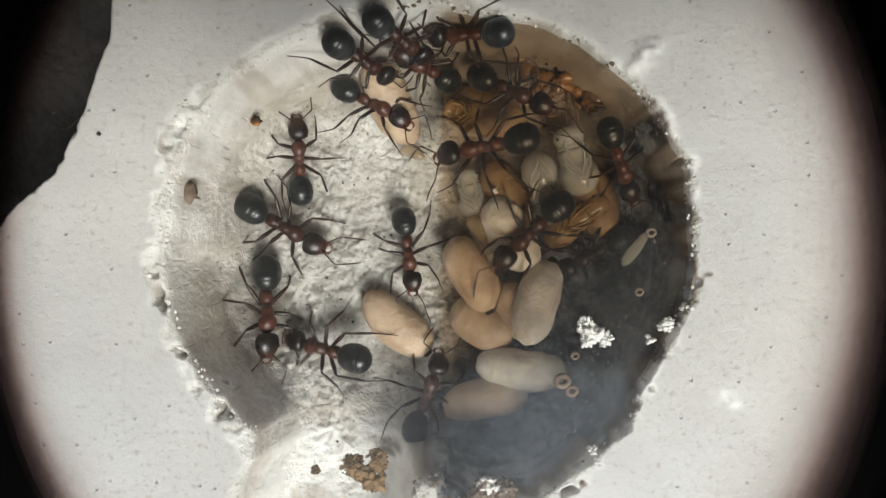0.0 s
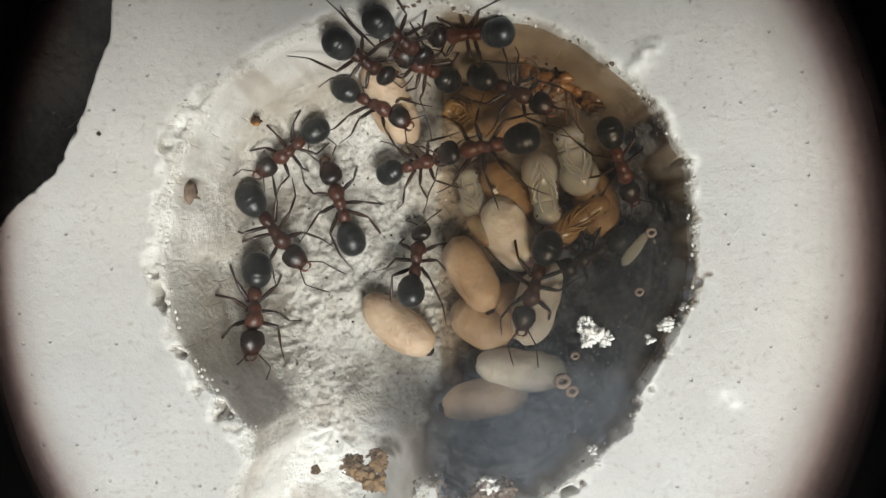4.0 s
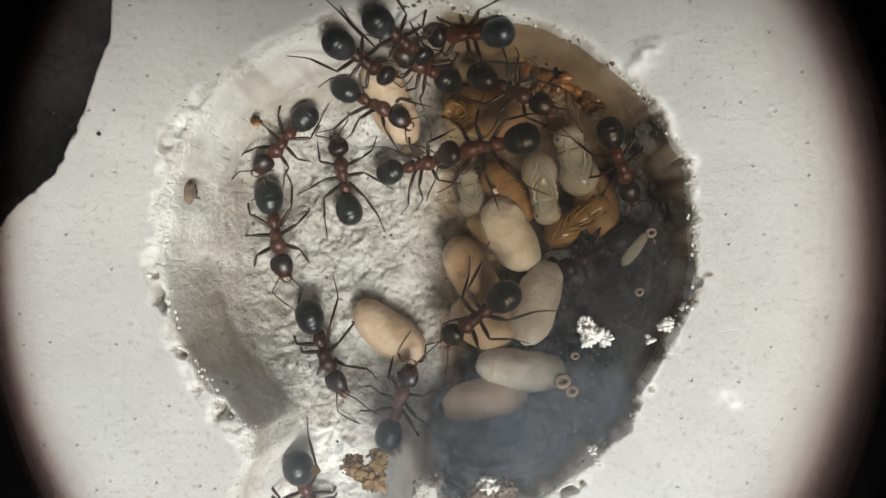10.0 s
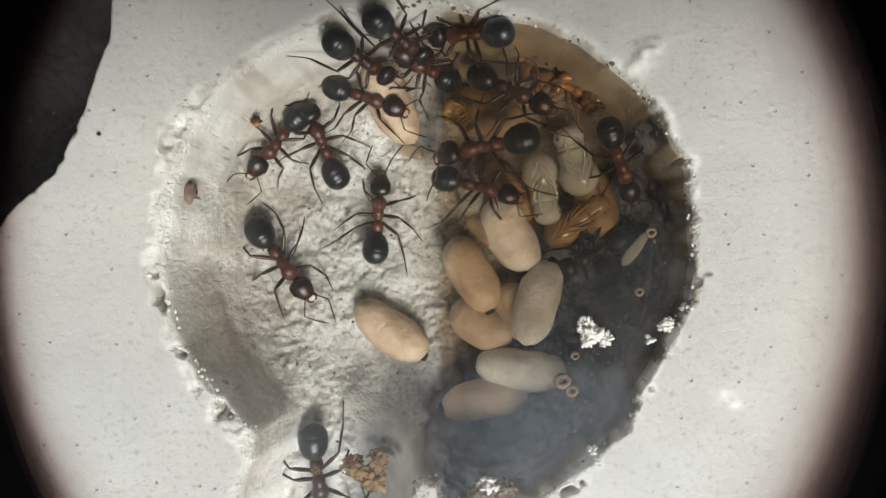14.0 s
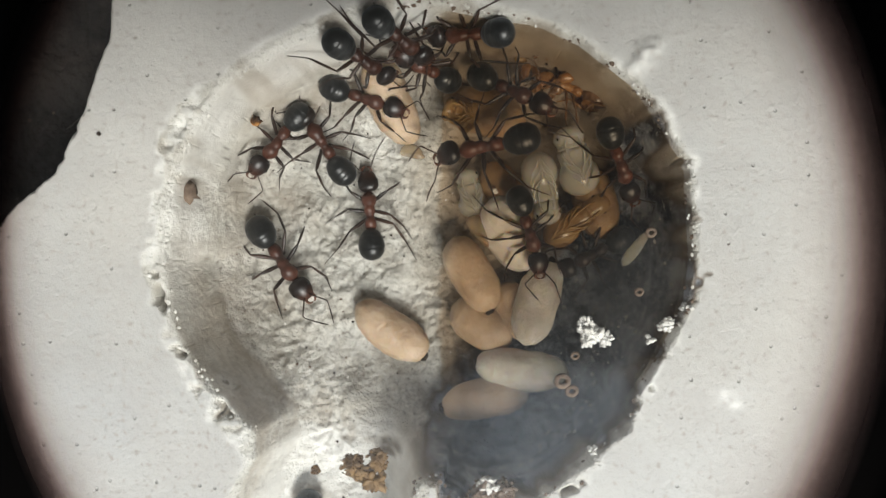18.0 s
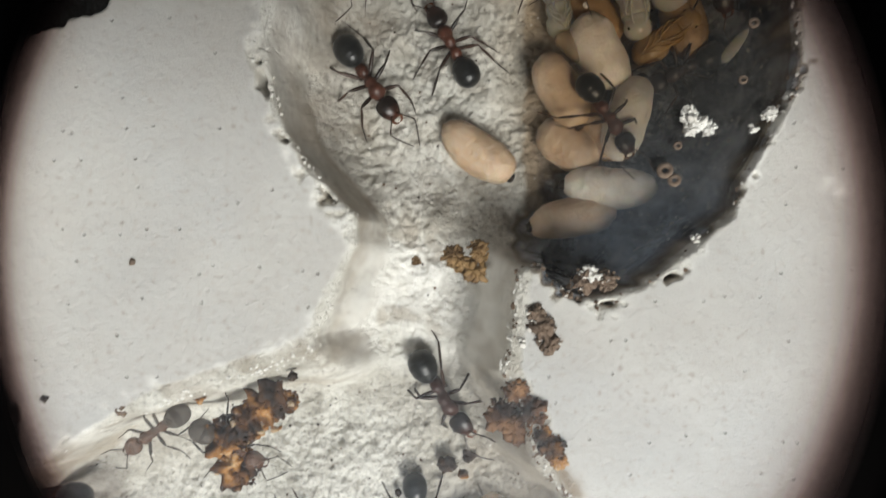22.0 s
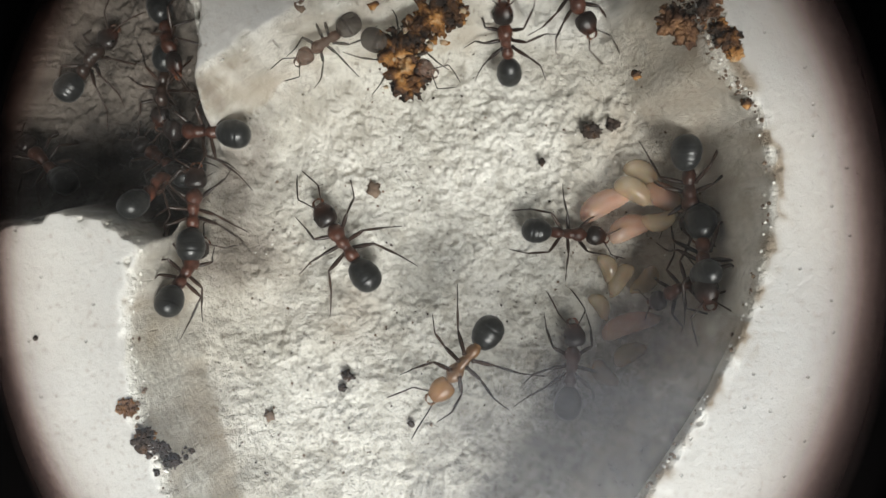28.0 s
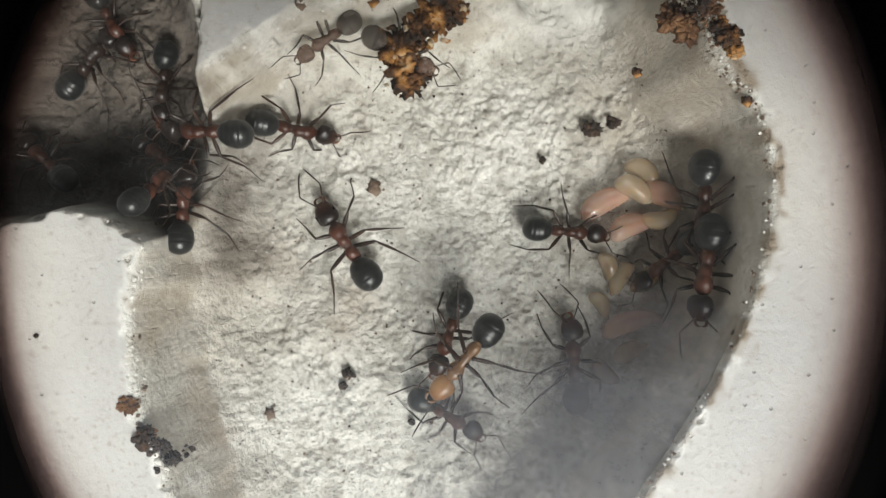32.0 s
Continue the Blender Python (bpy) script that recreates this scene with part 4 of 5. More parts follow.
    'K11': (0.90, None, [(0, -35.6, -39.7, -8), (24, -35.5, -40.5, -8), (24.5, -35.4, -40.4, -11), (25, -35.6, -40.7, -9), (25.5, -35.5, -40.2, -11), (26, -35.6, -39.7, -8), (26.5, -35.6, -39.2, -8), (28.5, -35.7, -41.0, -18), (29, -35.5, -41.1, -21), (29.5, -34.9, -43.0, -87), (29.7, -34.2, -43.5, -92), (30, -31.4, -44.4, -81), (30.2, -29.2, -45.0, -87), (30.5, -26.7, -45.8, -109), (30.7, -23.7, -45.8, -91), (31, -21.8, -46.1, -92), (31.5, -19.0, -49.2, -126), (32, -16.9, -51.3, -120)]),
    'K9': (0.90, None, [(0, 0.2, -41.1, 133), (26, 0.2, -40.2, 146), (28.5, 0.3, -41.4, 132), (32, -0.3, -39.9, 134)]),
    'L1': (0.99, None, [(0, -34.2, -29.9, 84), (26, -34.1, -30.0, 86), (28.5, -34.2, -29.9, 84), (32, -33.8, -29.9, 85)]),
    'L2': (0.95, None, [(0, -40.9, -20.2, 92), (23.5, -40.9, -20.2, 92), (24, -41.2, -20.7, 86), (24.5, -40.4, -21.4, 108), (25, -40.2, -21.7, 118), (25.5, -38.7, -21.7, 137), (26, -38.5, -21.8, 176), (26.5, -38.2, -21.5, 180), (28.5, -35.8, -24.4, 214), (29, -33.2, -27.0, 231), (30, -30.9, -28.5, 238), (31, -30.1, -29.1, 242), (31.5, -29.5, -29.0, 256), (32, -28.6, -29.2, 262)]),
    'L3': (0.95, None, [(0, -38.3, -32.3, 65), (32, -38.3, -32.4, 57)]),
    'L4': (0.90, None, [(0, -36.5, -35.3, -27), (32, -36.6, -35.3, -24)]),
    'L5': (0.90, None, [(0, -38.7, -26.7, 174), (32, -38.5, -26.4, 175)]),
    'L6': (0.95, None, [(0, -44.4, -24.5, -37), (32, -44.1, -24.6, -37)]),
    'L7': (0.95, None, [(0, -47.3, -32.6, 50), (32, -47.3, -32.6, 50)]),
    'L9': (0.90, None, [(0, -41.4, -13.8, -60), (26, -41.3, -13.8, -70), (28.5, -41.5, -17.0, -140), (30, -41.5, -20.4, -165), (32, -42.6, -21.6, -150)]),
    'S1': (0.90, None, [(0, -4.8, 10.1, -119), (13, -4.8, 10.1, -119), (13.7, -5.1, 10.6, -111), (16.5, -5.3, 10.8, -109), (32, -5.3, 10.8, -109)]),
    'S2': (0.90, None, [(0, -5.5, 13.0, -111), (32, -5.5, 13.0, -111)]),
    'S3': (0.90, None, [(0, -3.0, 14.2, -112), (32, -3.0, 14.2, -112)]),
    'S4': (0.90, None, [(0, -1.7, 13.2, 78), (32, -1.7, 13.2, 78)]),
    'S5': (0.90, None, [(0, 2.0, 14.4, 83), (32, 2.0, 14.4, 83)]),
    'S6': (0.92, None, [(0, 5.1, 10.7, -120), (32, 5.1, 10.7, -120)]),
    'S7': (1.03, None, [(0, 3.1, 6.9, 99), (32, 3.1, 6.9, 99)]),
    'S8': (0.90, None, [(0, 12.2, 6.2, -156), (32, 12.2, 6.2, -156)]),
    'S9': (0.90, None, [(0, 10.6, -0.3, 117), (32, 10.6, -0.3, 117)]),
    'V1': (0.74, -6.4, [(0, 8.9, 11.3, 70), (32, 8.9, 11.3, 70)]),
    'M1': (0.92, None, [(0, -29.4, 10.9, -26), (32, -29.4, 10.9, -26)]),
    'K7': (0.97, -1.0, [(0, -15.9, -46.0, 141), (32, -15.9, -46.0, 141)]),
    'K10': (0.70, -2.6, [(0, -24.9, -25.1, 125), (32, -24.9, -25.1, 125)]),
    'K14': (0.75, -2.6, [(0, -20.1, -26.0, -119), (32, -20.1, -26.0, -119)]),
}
LOOKS = {"L5": "dark", "L6": "dark", "K7": "orange", "K10": "dusty", "K14": "dusty", "V1": "callow", "S9": "dark", "M1": "dark"}
WORDS = {"orange": "ant with amber head and black gaster hanging under the glass", "dusty": "dead grey-brown dusty ant lying on the plaster slope",
         "callow": "pale amber freshly hatched ant in the brood pile", "dark": "dark brown ant resting in the dim chamber"}
COLONY = {}
for number, (key, (size, level, way)) in enumerate(WAYS.items()):
    still = len(way) <= 2
    text = "red-brown ant with black gaster " + ("resting in a chamber" if still else "walking on the plaster floor")
    COLONY[key] = ant(WORDS.get(LOOKS.get(key), text), size, 100 + number, LOOKS.get(key, "red"))

# ---------------------------------------------------------------- brood


def lying(name, label, category, group, a, b):
    """An Empty at the middle of a body that lies from a to b (millimetres), y along it. Returns it and the length."""
    a, b = Vector(a), Vector(b)
    top = tagged(new(name), label, category, group)
    d = b - a
    yaw = math.degrees(math.atan2(-d.x, d.y))
    pitch = math.degrees(math.atan2(d.z, math.hypot(d.x, d.y)))
    m = (a + b) / 2
    top.matrix_basis = pose(m.x * MM, m.y * MM, m.z * MM, 0, 0, yaw) @ pose(0, 0, 0, pitch, 0, 0)
    return top, d.length


def cocoon(a, b, width, seed, pale=False, tip=1, amber=False):
    """A silk cocoon; the dark spot sits at its end b (tip 1), at a (tip -1), or nowhere."""
    rng = random.Random(seed)
    top, length = lying("cocoon", ("pale cream" if pale else "amber-brown" if amber else "tan") + " silk ant cocoon in the brood pile", "cocoon", "cocoons of the brood", a, b)
    blunt = rng.uniform(-0.08, 0.08)
    rings = []
    for i in range(25):
        u = -0.999 + 1.998 * i / 24
        s = (1 - abs(u) ** 2.7) ** 0.5 * (1 + blunt * u) * rng.uniform(0.985, 1.015) * width / 2
        rings.append((u * length / 2, s, s * 0.92, 0))
    shape = lathe(rings, 28)
    shape = ([tuple(Vector((x + 0.10 * math.sin(y * 0.9 + seed), y, z)) * (1 + 0.05 * noise.noise(Vector((x, y, z)) * 0.9 + Vector((seed, 0, 0))) + 0.018 * noise.noise(Vector((x * 2.6, y * 1.3, z * 2.6)) + Vector((seed, 0, 0))))) for x, y, z in shape[0]], shape[1])
    part("silk_case", shape, COCOON_PALE if pale else COCOON_AMBER if amber else COCOON, top)
    if tip:
        part("dark_end", moved(blob(0.42, rng, 0.25, 12, 0.8), Matrix.Translation((0, tip * (length / 2 - 0.22), 0.12))), MECONIUM, top, "blackish waste spot at the cocoon's end")
    return top


def pupa(a, b, width, seed, amber=False):
    """A naked pupa: head at b, legs and feelers folded along its belly, which is turned up."""
    rng = random.Random(seed)
    top, length = lying("pupa", ("amber" if amber else "waxy white") + " naked ant pupa with folded legs", "pupa", "pupae of the brood", a, b)
    skin = PUPA_AMBER if amber else PUPA
    k = length / 5.0
    prof = [(-2.5, .12), (-2.4, .42), (-2.15, .70), (-1.8, .90), (-1.4, .99), (-1.0, 1.0), (-.6, .93), (-.3, .80), (0, .74), (.3, .76), (.6, .80), (.9, .76), (1.1, .68), (1.3, .70), (1.6, .78), (1.9, .77), (2.2, .64), (2.4, .42), (2.5, .12)]
    rings = [(y * k, w * width / 2 * (1 + 0.02 * math.sin(9 * y)), w * width / 2 * 0.88, 0.04 * y) for y, w in prof]
    part("trunk", lathe(rings[:12], 20), skin, top)
    head = part("head", lathe(rings[11:], 20), skin, top)
    for s in (-1, 1):
        part("eye", moved(egg(.30, .2, .24, 0, 10, 8), Matrix.Translation((s * width * .30, 1.75 * k, .2 * width))), EYE, head, "dark eye")
        part("antenna", tube([(s * .1 * width, 1.9 * k, .30 * width), (s * .2 * width, 1.2 * k, .31 * width), (s * .19 * width, .3 * k, .34 * width), (s * .1 * width, -.5 * k, .40 * width)], [.08, .09, .09, .05], 7), skin, head)
        for j in range(3):
            y = 0.9 * k - 0.5 * k * j
            part("leg", tube([(s * width * .26, y, .20 * width), (s * width * .33, y - .35 * k, .24 * width), (s * width * .25, y - 1.0 * k, .34 * width), (s * (.04 + .03 * j) * width, y - 1.5 * k, .42 * width), (s * .03 * width, y - 2.0 * k, .40 * width)],
                             [.10, .11, .09, .07, .04], 7), skin, top)
    return top


def larva(a, b, width, seed, pink=False):
    """A plump, curved, ringed grub with its narrow head at b."""
    rng = random.Random(seed)
    top, length = lying("larva", ("pinkish" if pink else "cream") + " glossy ringed ant grub on the plaster floor", "larva", "larvae of the brood", a, b)
    n = 13
    length = max(length, 1.7 * width)
    bend = rng.uniform(0.2, 0.5) * rng.choice((-1, 1))
    rings = []
    for i in range(2 * n + 1):
        u = -0.99 + 1.98 * i / (2 * n)
        s = (1 - abs(u) ** 3.2) ** 0.5 * (1 - 0.18 * max(0, u)) * (1.0 if i % 2 else 0.90)
        rings.append((u * length / 2, s * width / 2, s * width / 2.1, 0))
    v, f = lathe(rings, 16)
    v = [(x + bend * (1 - (2 * y / length) ** 2), y, z) for x, y, z in v]
    part("ringed_body", (v, f), LARVA_PINK if pink else LARVA, top)
    hx = bend * (1 - 0.9 ** 2)
    part("head", moved(egg(width * .30, width * .28, width * .26, 0, 12, 8), Matrix.Translation((hx, length * .48, 0.05))), LARVA, top, "small pale head")
    return top


cocoon((-5.09, 13.26, -5.11), (-2.36, 7.85, -8.24), 3.2, 1, False, 0)
ROLLED = cocoon((-5.82, -3.39, -7.91), (-1.09, -7.75, -8.16), 3.2, 2, False, 1)
cocoon((0.78, 0.86, -6.88), (3.43, -4.53, -6.71), 3.15, 3, False, 1)
cocoon((5.72, -6.86, -6.41), (7.91, -0.78, -6.64), 3.1, 4, True, 1)
cocoon((8.96, -8.96, -6.35), (2.33, -8.50, -7.64), 3.0, 5, True, 1)
cocoon((5.07, -6.87, -7.89), (0.59, -4.38, -8.11), 3.3, 6, False, 0)
cocoon((6.23, -10.28, -7.21), (-0.17, -11.69, -7.55), 2.9, 7, False, 1)
cocoon((3.43, 3.64, -6.76), (6.33, -1.60, -6.97), 3.5, 8, True, 0)
cocoon((3.28, 6.34, -8.03), (6.10, 1.71, -7.75), 3.2, 9, False, 0, True)
cocoon((0.04, 11.19, -8.10), (6.12, 9.06, -7.95), 3.4, 10, False, 0, True)
cocoon((4.43, -2.47, -7.81), (6.34, -6.67, -7.98), 3.0, 11, False, 0)
cocoon((10.23, 5.86, -7.55), (12.09, 0.87, -7.51), 3.2, 12, False, 0, True)
pupa((10.17, 3.89, -6.31), (8.70, 8.70, -6.07), 2.9, 21)
pupa((6.63, 6.91, -6.22), (7.63, 1.74, -6.38), 2.6, 22)
pupa((2.54, 2.33, -7.59), (1.58, 5.86, -7.51), 2.3, 23)
pupa((2.48, 9.20, -6.53), (0.04, 10.22, -6.54), 2.3, 24, True)
pupa((7.46, 0.45, -7.11), (11.83, 3.70, -6.48), 2.3, 25, True)
larva((2.21, 1.89, -6.89), (3.18, 0.65, -6.62), 1.6, 31)
larva((-3.04, 7.31, -8.34), (-1.64, 6.86, -8.11), 1.1, 32)
larva((-6.87, -36.35, -8.73), (-3.08, -34.40, -8.95), 1.9, 33, True)
larva((-4.74, -37.85, -8.65), (-1.43, -36.55, -8.98), 1.9, 34, True)
larva((-2.09, -34.19, -8.93), (0.16, -35.53, -8.01), 2.0, 35, True)
larva((-4.01, -33.82, -8.22), (-2.27, -34.87, -8.35), 1.8, 36)
larva((-3.23, -32.46, -9.00), (-1.48, -33.55, -8.83), 1.7, 37)
larva((-2.13, -36.37, -8.11), (-0.42, -35.98, -7.57), 1.5, 38)
larva((-2.92, -39.78, -9.06), (-4.41, -42.16, -9.12), 1.5, 39)
larva((-5.33, -39.13, -8.87), (-4.58, -41.09, -9.28), 1.4, 40)
larva((-1.55, -40.20, -8.60), (-2.78, -41.49, -8.79), 1.5, 41)
larva((-5.24, -45.28, -8.92), (-1.17, -43.74, -7.83), 1.7, 42, True)
larva((-4.38, -47.21, -8.42), (-2.24, -45.84, -7.75), 1.5, 43)
larva((-5.88, -42.39, -9.28), (-5.03, -43.68, -9.23), 1.3, 44)
larva((-5.71, -47.12, -9.10), (-4.29, -48.61, -7.96), 1.4, 45)

# ---------------------------------------------------------------- crumbs, rubbish and specks


def clump(name, label, category, places, material, seed, grain=0.35, count=18, thick=0.6, second=None, fleck=None):
    """A loose clump of rubbish: many rough crumbs heaped round the given places (x, y, z, reach)."""
    rng = random.Random(seed)
    top = tagged(new(name), label, category)
    x0, y0, z0 = places[0][:3]
    top.matrix_basis = pose(x0 * MM, y0 * MM, z0 * MM)
    heaps = {0: [], 1: [], 2: []}
    for x, y, z, reach in places:
        if reach >= 0.45:  # the fused core
            for _ in range(4):
                a, r = rng.uniform(0, 6.283), reach * 0.55 * rng.random()
                px, py = x + r * math.cos(a), y + r * math.sin(a)
                pz = max(z - 0.35 * thick, ground_at(px, py) + 0.1)
                heaps[0].append(moved(blob(reach * rng.uniform(0.35, 0.6), rng, 0.85, 26, 0.55), Matrix.Translation((px - x0, py - y0, pz - z0))))
        for _ in range(count):
            a, r = rng.uniform(0, 6.283), reach * rng.random() ** 0.5
            g = grain * rng.uniform(0.3, 1.0)
            kind = rng.choice((0, 0, 0, 0, 0, 0, 1 if second else 0, 2 if fleck else 0))
            px, py = x + r * math.cos(a), y + r * math.sin(a)
            pz = max(z - rng.uniform(0, thick), ground_at(px, py) + 0.05)
            m = Matrix.Translation((px - x0, py - y0, pz - z0)) @ Matrix.Rotation(rng.uniform(0, 3), 4, "X")
            heaps[kind].append(moved(blob(g, rng, 0.35 if material is CHALK else 0.6, 8), m))
    for kind, mat, nm in ((0, material, "crumbs"), (1, second, "dark_crumbs"), (2, fleck, "pale_crumbs")):
        if heaps[kind]:
            part(nm, join(*heaps[kind]), mat, top)
    return top


clump("rubbish_clump", "brown and amber rubbish clump stuck under the glass", "rubbish", [(-20.24, -25.59, -1.30, 1.5), (-17.70, -23.59, -1.30, 1.6), (-19.70, -27.40, -1.30, 1.5), (-18.97, -24.68, -1.30, 1.2), (-16.61, -23.22, -1.30, .8)], DEBRIS, 51, 0.25, 70, 1.2, DEBRIS_DARK, COCOON)
clump("rubbish_smear", "rusty brown rubbish smear at the neck of the chamber", "rubbish", [(-5.81, -13.67, -1.00, .75), (-4.16, -13.42, -1.00, .7), (-4.45, -14.67, -1.00, .8), (-5.17, -14.31, -1.00, .6), (-8.11, -14.03, -1.00, .25)], SMEAR, 52, 0.13, 45, 0.15)
clump("rubbish_clump", "dark brown rubbish on the chamber's rim", "rubbish", [(-2.60, -23.76, -0.80, 1.0), (-1.71, -24.66, -0.80, .9), (-0.89, -23.30, -0.60, .9), (-1.84, -22.08, -0.60, .7)], DEBRIS_BROWN, 53, 0.2, 60, 0.8, DEBRIS)
clump("rubbish_clump", "ochre rubbish crumbs on the chamber's rim", "rubbish", [(0.32, -25.48, -0.50, .8), (0.86, -26.37, -0.50, .5), (-0.14, -24.76, -0.50, .6)], DEBRIS, 54, 0.14, 60, 0.5)
clump("rubbish_clump", "grey-brown rubbish wedged beside the neck", "rubbish", [(-0.25, -18.32, -0.50, .9), (-0.61, -17.25, -0.50, .6), (0.11, -19.04, -0.50, .7)], WOODY, 55, 0.18, 50, 0.8, DEBRIS_DARK, CHALK)
clump("rubbish_clump", "pale and brown crumbs on the dark rim", "rubbish", [(2.44, -15.27, -0.50, .9), (3.88, -15.27, -0.50, .7), (1.33, -15.83, -0.40, .4)], WOODY, 56, 0.15, 40, 0.5, None, CHALK)
clump("rubbish_clump", "black and amber crumbs on the plaster slope", "rubbish", [(-5.97, -29.55, -8.90, .65), (-4.40, -28.98, -9.16, .5)], DEBRIS_DARK, 57, 0.26, 14, 0.4, DEBRIS)
clump("dark_pellet", "small black shrivelled pellet on the floor", "rubbish", [(-24.64, -48.36, -9.25, .45), (-25.11, -49.36, -9.48, .3)], DEBRIS_DARK, 58, 0.25, 12, 0.2)
clump("rubbish_clump", "grey and black rubbish on the chamber wall", "rubbish", [(-35.91, -50.62, 0.30, .7), (-34.72, -52.11, -2.72, .7), (-35.37, -51.18, -0.38, .6)], DEBRIS_DARK, 59, 0.26, 16, 0.4, WOODY, CHALK)
clump("rubbish_clump", "ochre crumbs stuck to the chamber wall", "rubbish", [(-36.99, -48.50, -1.91, .6), (-35.81, -50.35, -0.20, .5)], DEBRIS, 60, 0.2, 12, 0.3)
clump("white_crumb", "chalk-white crumb stuck under the glass", "crumb", [(9.43, -5.21, -0.50, .8), (10.31, -5.71, -0.50, .55), (9.14, -5.81, -0.50, .6), (8.89, -4.75, -0.50, .5)], CHALK, 61, 0.16, 5, 0.15)
clump("white_crumb", "chalk-white crumbs on the dark chamber rim", "crumb", [(13.01, -5.69, -0.40, .3), (14.00, -4.74, -0.40, .5), (15.06, -3.68, -0.40, .4), (9.38, -12.55, -0.30, .25)], CHALK, 62, 0.2, 9, 0.2)
clump("white_crumb", "chalk-white crumbs on the dark chamber rim", "crumb", [(2.69, -14.92, -0.50, .6), (3.58, -15.20, -0.50, .4)], CHALK, 63, 0.2, 14, 0.2, None, WOODY)
clump("white_crumb", "chalk-white crumb beside the neck", "crumb", [(-1.40, -18.93, -0.40, .3)], CHALK, 64, 0.25, 6, 0.1)
clump("white_crumb", "tiny white speck on a cocoon", "crumb", [(3.71, 4.15, -6.10, .12)], CHALK, 65, 0.2, 4, 0.1)


def shed_skins():
    """Crumpled, see-through amber skins, leg shells and a wing scrap heaped by the wall."""
    rng = random.Random(66)
    x0, y0 = 8.2, 11.8
    top = tagged(new("shed_skins"), "translucent amber shed skins and leg shells by the wall", "rubbish")
    z0 = -5.4
    top.matrix_basis = pose(x0 * MM, y0 * MM, z0 * MM)
    for i in range(17):
        x, y = 5.4 + 6.4 * rng.random(), 0.0
        y = 13.2 - 0.42 * (x - 5.4) + rng.uniform(-1.3, 0.5)
        length, width = rng.uniform(0.9, 1.9), rng.uniform(0.45, 0.95)
        v, f = egg(length, width, width * 0.8, rng.uniform(-0.3, 0.3), 14, 10, 0.10, rng)
        off = Vector((i * 3.1, 0, 0))
        v = [tuple(Vector(p) * (1 + 0.5 * noise.noise(Vector(p) * 1.7 + off))) for p in v]
        m = Matrix.Translation((x - x0, y - y0, rng.uniform(-1.2, 0.6))) @ Matrix.Rotation(rng.uniform(0, 6.3), 4, "Z") @ Matrix.Rotation(rng.uniform(-0.6, 0.6), 4, "X")
        part("skin", moved((v, f), m), (AMBER, AMBER, PUPA_AMBER, AMBER_DARK)[i % 4], top)
    for i in range(14):
        x = 5.6 + 6.0 * rng.random()
        y = 13.0 - 0.42 * (x - 5.4) + rng.uniform(-1.4, 0.9)
        w, k = rng.uniform(0, 6.28), rng.uniform(0.5, 1.1)
        p = Vector((x - x0, y - y0, rng.uniform(-0.3, 1.0)))
        q = p + Vector((math.cos(w), math.sin(w), rng.uniform(-.3, .3))) * k
        r = q + Vector((math.cos(w + 0.9), math.sin(w + 0.9), -.2)) * k * 0.9
        part("leg_shell", tube([p, p.lerp(q, .5), q, q.lerp(r, .5), r], [.09, .10, .06, .07, .03], 7), (LEG, AMBER_DARK, AMBER)[i % 3], top)


shed_skins()


def flake(name, label, x, y, z, size, material, seed, squash=0.35):
    ob = tagged(new(name, mesh_of(name, *blob(size, random.Random(seed), 0.5, 14, squash), material)), label, "crumb")
    ob.matrix_basis = pose(x * MM, y * MM, z * MM)
    return ob


flake("plaster_flake", "grey-brown flake stuck to the chamber wall", -16.47, 3.64, -1.64, 0.62, WOODY, 71)
flake("wood_sliver", "small tan sliver on the chamber wall", -12.92, 8.79, -4.49, 0.35, DEBRIS, 72)
flake("brown_pellet", "small tan-brown pellet on the floor", -22.73, -33.95, -9.64, 0.58, WOODY, 73, 0.7)
flake("brown_speck", "small brown crumb under the glass", -5.05, -27.46, -0.80, 0.33, DEBRIS, 74, 0.6)
flake("dark_speck", "small black crumb under the glass", -15.88, -21.38, -0.90, 0.3, DEBRIS_DARK, 75, 0.6)
flake("brown_speck", "small rusty crumb on the plaster rim", -26.25, -23.41, -0.15, 0.36, WOODY, 76, 0.6)
flake("ochre_speck", "small ochre crumb on the plaster slope", -21.88, -22.76, -1.33, 0.38, DEBRIS, 77, 0.6)
flake("dark_speck", "small black crumb on the floor", -19.76, -52.07, -9.55, 0.26, DEBRIS_DARK, 78, 0.7)
flake("dark_speck", "small black crumb on the floor", -9.77, -31.89, -9.39, 0.28, DEBRIS_DARK, 79, 0.7)
flake("brown_stain", "rusty brown crumb on the floor", -30.79, -51.48, -9.28, 0.5, WOODY, 80, 0.3)
flake("ochre_speck", "small ochre crumb on the chamber rim", 1.61, -29.40, -0.20, 0.32, DEBRIS, 81, 0.6)
flake("dark_speck", "tiny black speck on the plaster top", -21.29, 7.13, 0.05, 0.13, DEBRIS_DARK, 82, 0.6)
flake("dark_speck", "tiny dark speck on the plaster top", -25.57, -14.14, 0.05, 0.20, WOODY, 83, 0.6)
flake("dark_speck", "tiny dark speck on the plaster top", -30.96, -22.63, 0.05, 0.20, DEBRIS_DARK, 84, 0.6)
flake("dark_speck", "tiny dark speck on the plaster top", -42.73, -44.19, 0.05, 0.16, DEBRIS_DARK, 85, 0.6)


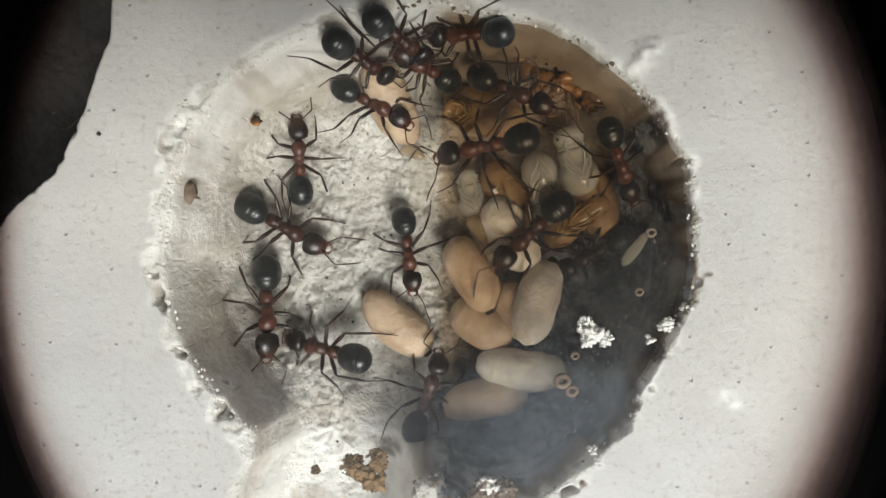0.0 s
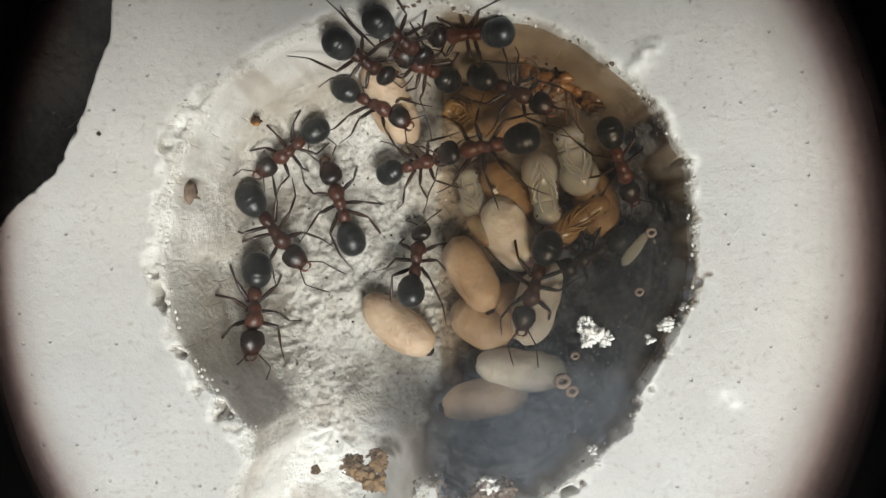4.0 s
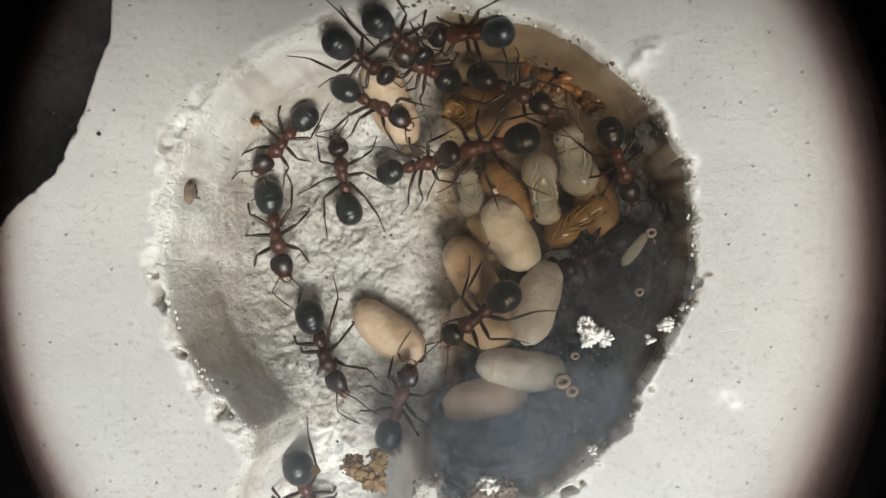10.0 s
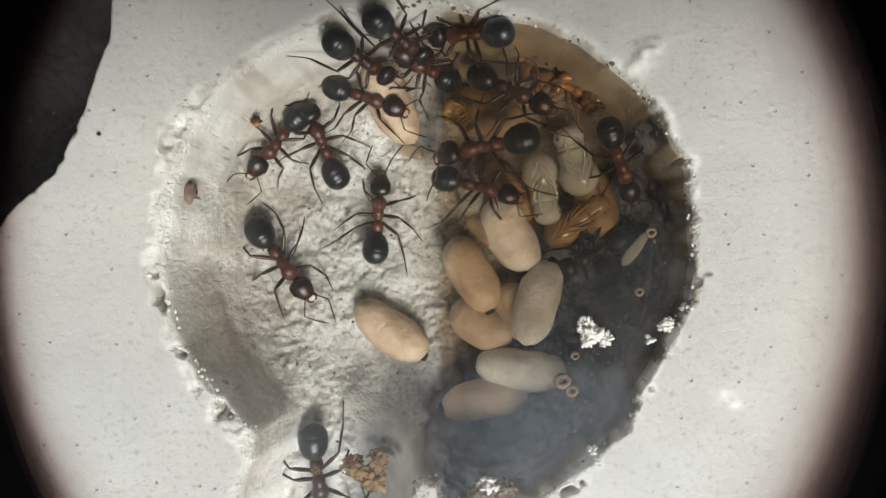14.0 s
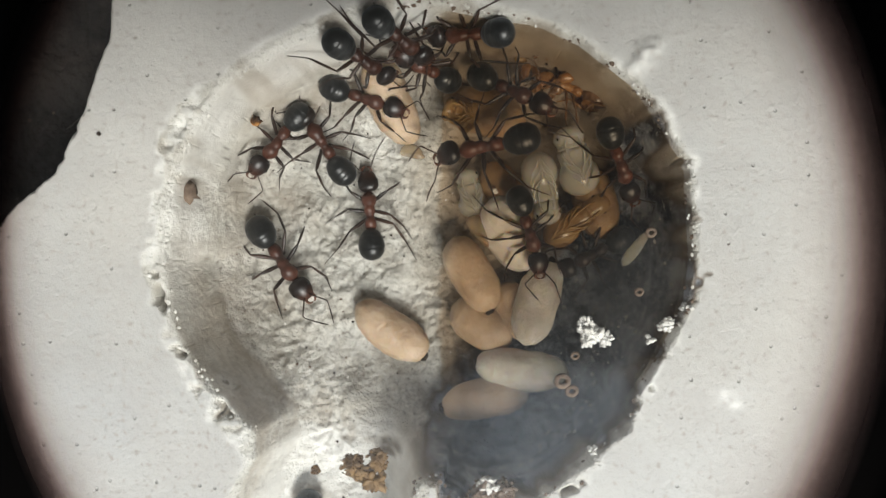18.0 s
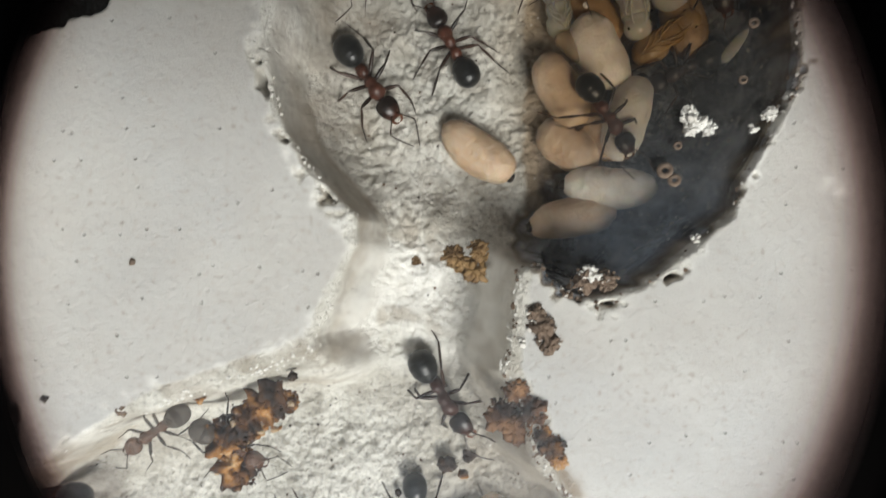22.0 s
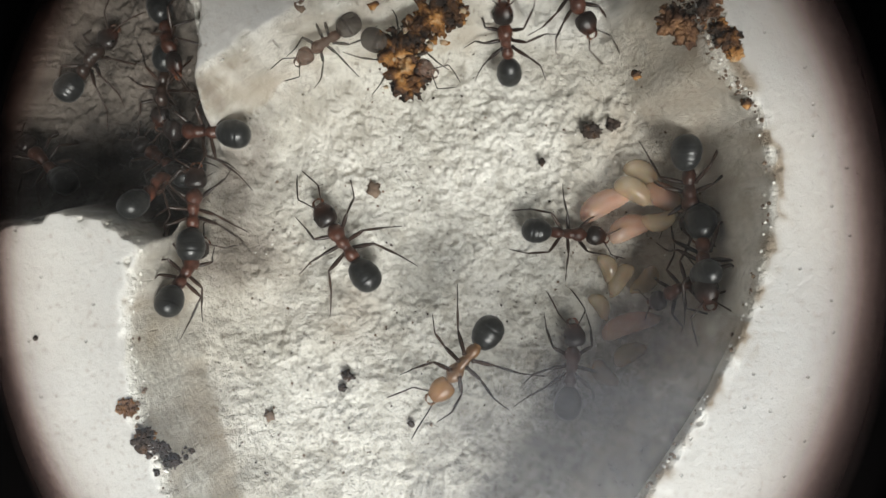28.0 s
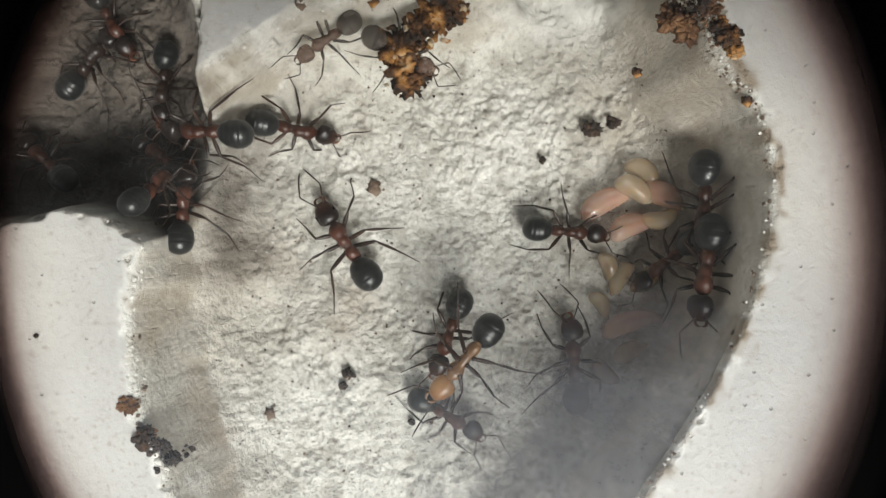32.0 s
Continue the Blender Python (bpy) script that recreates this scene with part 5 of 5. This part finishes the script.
def egg_case(x, y, z, size, label):
    """A small ochre ring: an empty, open case."""
    n, m = 16, 8
    verts, faces = [], []
    for i in range(n):
        a = 2 * math.pi * i / n
        w = 1 + 0.07 * math.sin(2 * a + 1)
        for k in range(m):
            b = 2 * math.pi * k / m
            r = size * (0.68 * w + 0.34 * math.cos(b))
            verts.append((r * math.cos(a), r * math.sin(a), size * 0.3 * math.sin(b)))
    for i in range(n):
        for k in range(m):
            faces.append((i * m + k, ((i + 1) % n) * m + k, ((i + 1) % n) * m + (k + 1) % m, i * m + (k + 1) % m))
    ob = tagged(new("ring_case", mesh_of("ring_case", verts, faces, WOODY)), label, "rubbish")
    ob.matrix_basis = pose(x * MM, y * MM, z * MM)


egg_case(7.50, -8.31, -0.60, 0.52, "ochre ring-shaped husk under the glass")
egg_case(8.10, -8.92, -0.60, 0.42, "ochre ring-shaped husk under the glass")
egg_case(12.24, -2.68, -0.30, 0.30, "small ochre ring-shaped husk on the dark wall")
egg_case(13.14, 1.04, -0.80, 0.36, "small brown ring-shaped husk on the dark wall")
egg_case(8.33, -6.73, -0.70, 0.28, "small ochre husk under the glass")


def shed_wing():
    """A bright, glossy scale on the dark wall."""
    top = tagged(new("glossy_scale", mesh_of("glossy_scale", *moved(egg(2.9, .75, .3, -0.2, 16, 12), Matrix.Rotation(radians(-38), 4, "Z")), PUPA)), "whitish glossy wing scrap on the dark wall", "wing scrap")
    top.matrix_basis = pose(0.01259, 0.00004, -0.00220)


shed_wing()


def grit(name, label, seed, count, material, test, low, high):
    """Loose grains strewn over the plaster: one mesh."""
    rng = random.Random(seed)
    shapes, tries = [], 0
    while len(shapes) < count and tries < count * 60:
        tries += 1
        x, y = rng.uniform(-46, 29), rng.uniform(-56, 18)
        z = ground_at(x, y)
        if test(x, y, z):
            shapes.append(moved(blob(rng.uniform(low, high), rng, 0.5, 6, 0.7), Matrix.Translation((x, y, z + low * 0.4)) @ Matrix.Rotation(rng.uniform(0, 6), 4, "Z")))
    return tagged(new(name, mesh_of(name, *join(*shapes), material, False)), label, "grit", kind="stuff")


def rim_place(x, y, z):
    return -0.8 < z < -0.12 and x > -39 and not (x < -19 and y > 0)


grit("chalk_crumbs", "white chalk crumbs along the chamber rims", 5, 700, CHALK, rim_place, 0.04, 0.14)
grit("rim_crumbs", "rusty brown crumbs along the chamber rims", 9, 620, WOODY, lambda x, y, z: rim_place(x, y, z) and (x > -4 or y < -44), 0.05, 0.17)
grit("floor_grit", "grey and dark grit strewn over the floors", 6, 180, WOODY, lambda x, y, z: z < -6.5 and x > -38, 0.04, 0.12)
grit("dark_grit", "fine black grit strewn over the floors", 7, 320, DEBRIS_DARK, lambda x, y, z: z < -6.5 and x > -38, 0.03, 0.10)
grit("pale_grit", "pale plaster grains strewn over the floors", 8, 300, CHALK, lambda x, y, z: z < -7.6 and x > -33 and (x < 1 or y < -17) and not (x < -19 and y > -3), 0.03, 0.11)
grit("pale_specks", "pale specks on the mouldy dark wall", 10, 60, CHALK, lambda x, y, z: -7.0 < z < -0.6 and x > 4 and -14 < y < 4 and (x - 4) - y > 8, 0.05, 0.16)
ROLLS = [(0.0, -3.43, -5.52, 0), (3.0, -3.30, -5.48, 2), (6.0, -3.64, -6.02, 8), (9.0, -4.05, -6.10, 5), (11.5, -3.93, -6.02, 4), (13.0, -3.51, -5.73, 3), (14.0, -3.85, -6.02, 6), (32.0, -3.85, -6.02, 6)]


# ---------------------------------------------------------------- what moves


def stance(key, size, level, x, y, a):
    """Where an ant stands: on the plaster under it, tilted with its slope; or hung under the glass."""
    if level is not None:
        return pose(x * MM, y * MM, level * MM, 0, 180 if key in FLIPPED else 0, a)
    c, s = math.cos(radians(a)), math.sin(radians(a))
    z = [standing_at(x - s * d * size, y + c * d * size) for d in (-2.6, 0.0, 2.6)]
    w = [standing_at(x + c * d * size, y + s * d * size) for d in (-1.6, 1.6)]
    pitch = max(-50, min(50, math.degrees(math.atan2(z[2] - z[0], 5.2 * size))))
    roll = max(-35, min(35, math.degrees(math.atan2(w[0] - w[1], 3.2 * size))))
    m = pose(0, 0, 0, 0, 0, a) @ pose(0, 0, 0, pitch, 0, 0) @ pose(0, 0, 0, 0, roll, 0)
    m.translation = Vector((x, y, max(z[1], (z[0] + z[2]) / 2) + 0.08 + LIFT.get(key, 0.0))) * MM
    return m


FLIPPED = {"K7"}


def motions():
    walk(BEZEL_RING, [(t, pose(x * MM, y * MM, z * MM, a, b, c)) for t, x, y, z, a, b, c in PATH])
    start = ROLLED.matrix_basis.copy()
    x0, y0 = ROLLS[0][1:3]
    walk(ROLLED, [(t, Matrix.Translation(((x - x0) * MM, (y - y0) * MM, 0)) @ start @ pose(0, 0, 0, 0, turn * 4, turn)) for t, x, y, turn in ROLLS])
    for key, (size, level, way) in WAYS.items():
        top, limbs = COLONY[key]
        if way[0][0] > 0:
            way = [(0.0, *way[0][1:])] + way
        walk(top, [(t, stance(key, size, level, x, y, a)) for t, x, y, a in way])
        # gait: two alternating sets of three legs swing with the distance walked
        dist, beats = 0.0, [(way[0][0], 0.0, 0.0)]
        for (t0, x0, y0, a0), (t1, x1, y1, a1) in zip(way, way[1:]):
            d = math.hypot(x1 - x0, y1 - y0) + abs(a1 - a0) * 0.03
            n = max(1, min(8, round((t1 - t0) / 0.25)))
            speed = d / (t1 - t0)
            for i in range(1, n + 1):
                beats.append((t0 + (t1 - t0) * i / n, dist + d * i / n, min(1.0, speed / 1.5)))
            dist += d
        if dist < 3:
            continue
        for j, (leg, s, y, z) in enumerate(limbs):
            phase = math.pi * ((j % 3 + (j >= 3)) % 2)
            rows = [(t, pose(s * .34 * MM, y * MM, z * MM, 0, 0, s * 15 * go * math.sin(q * 2.1 + phase))) for t, q, go in beats]
            walk(leg, rows)


motions()
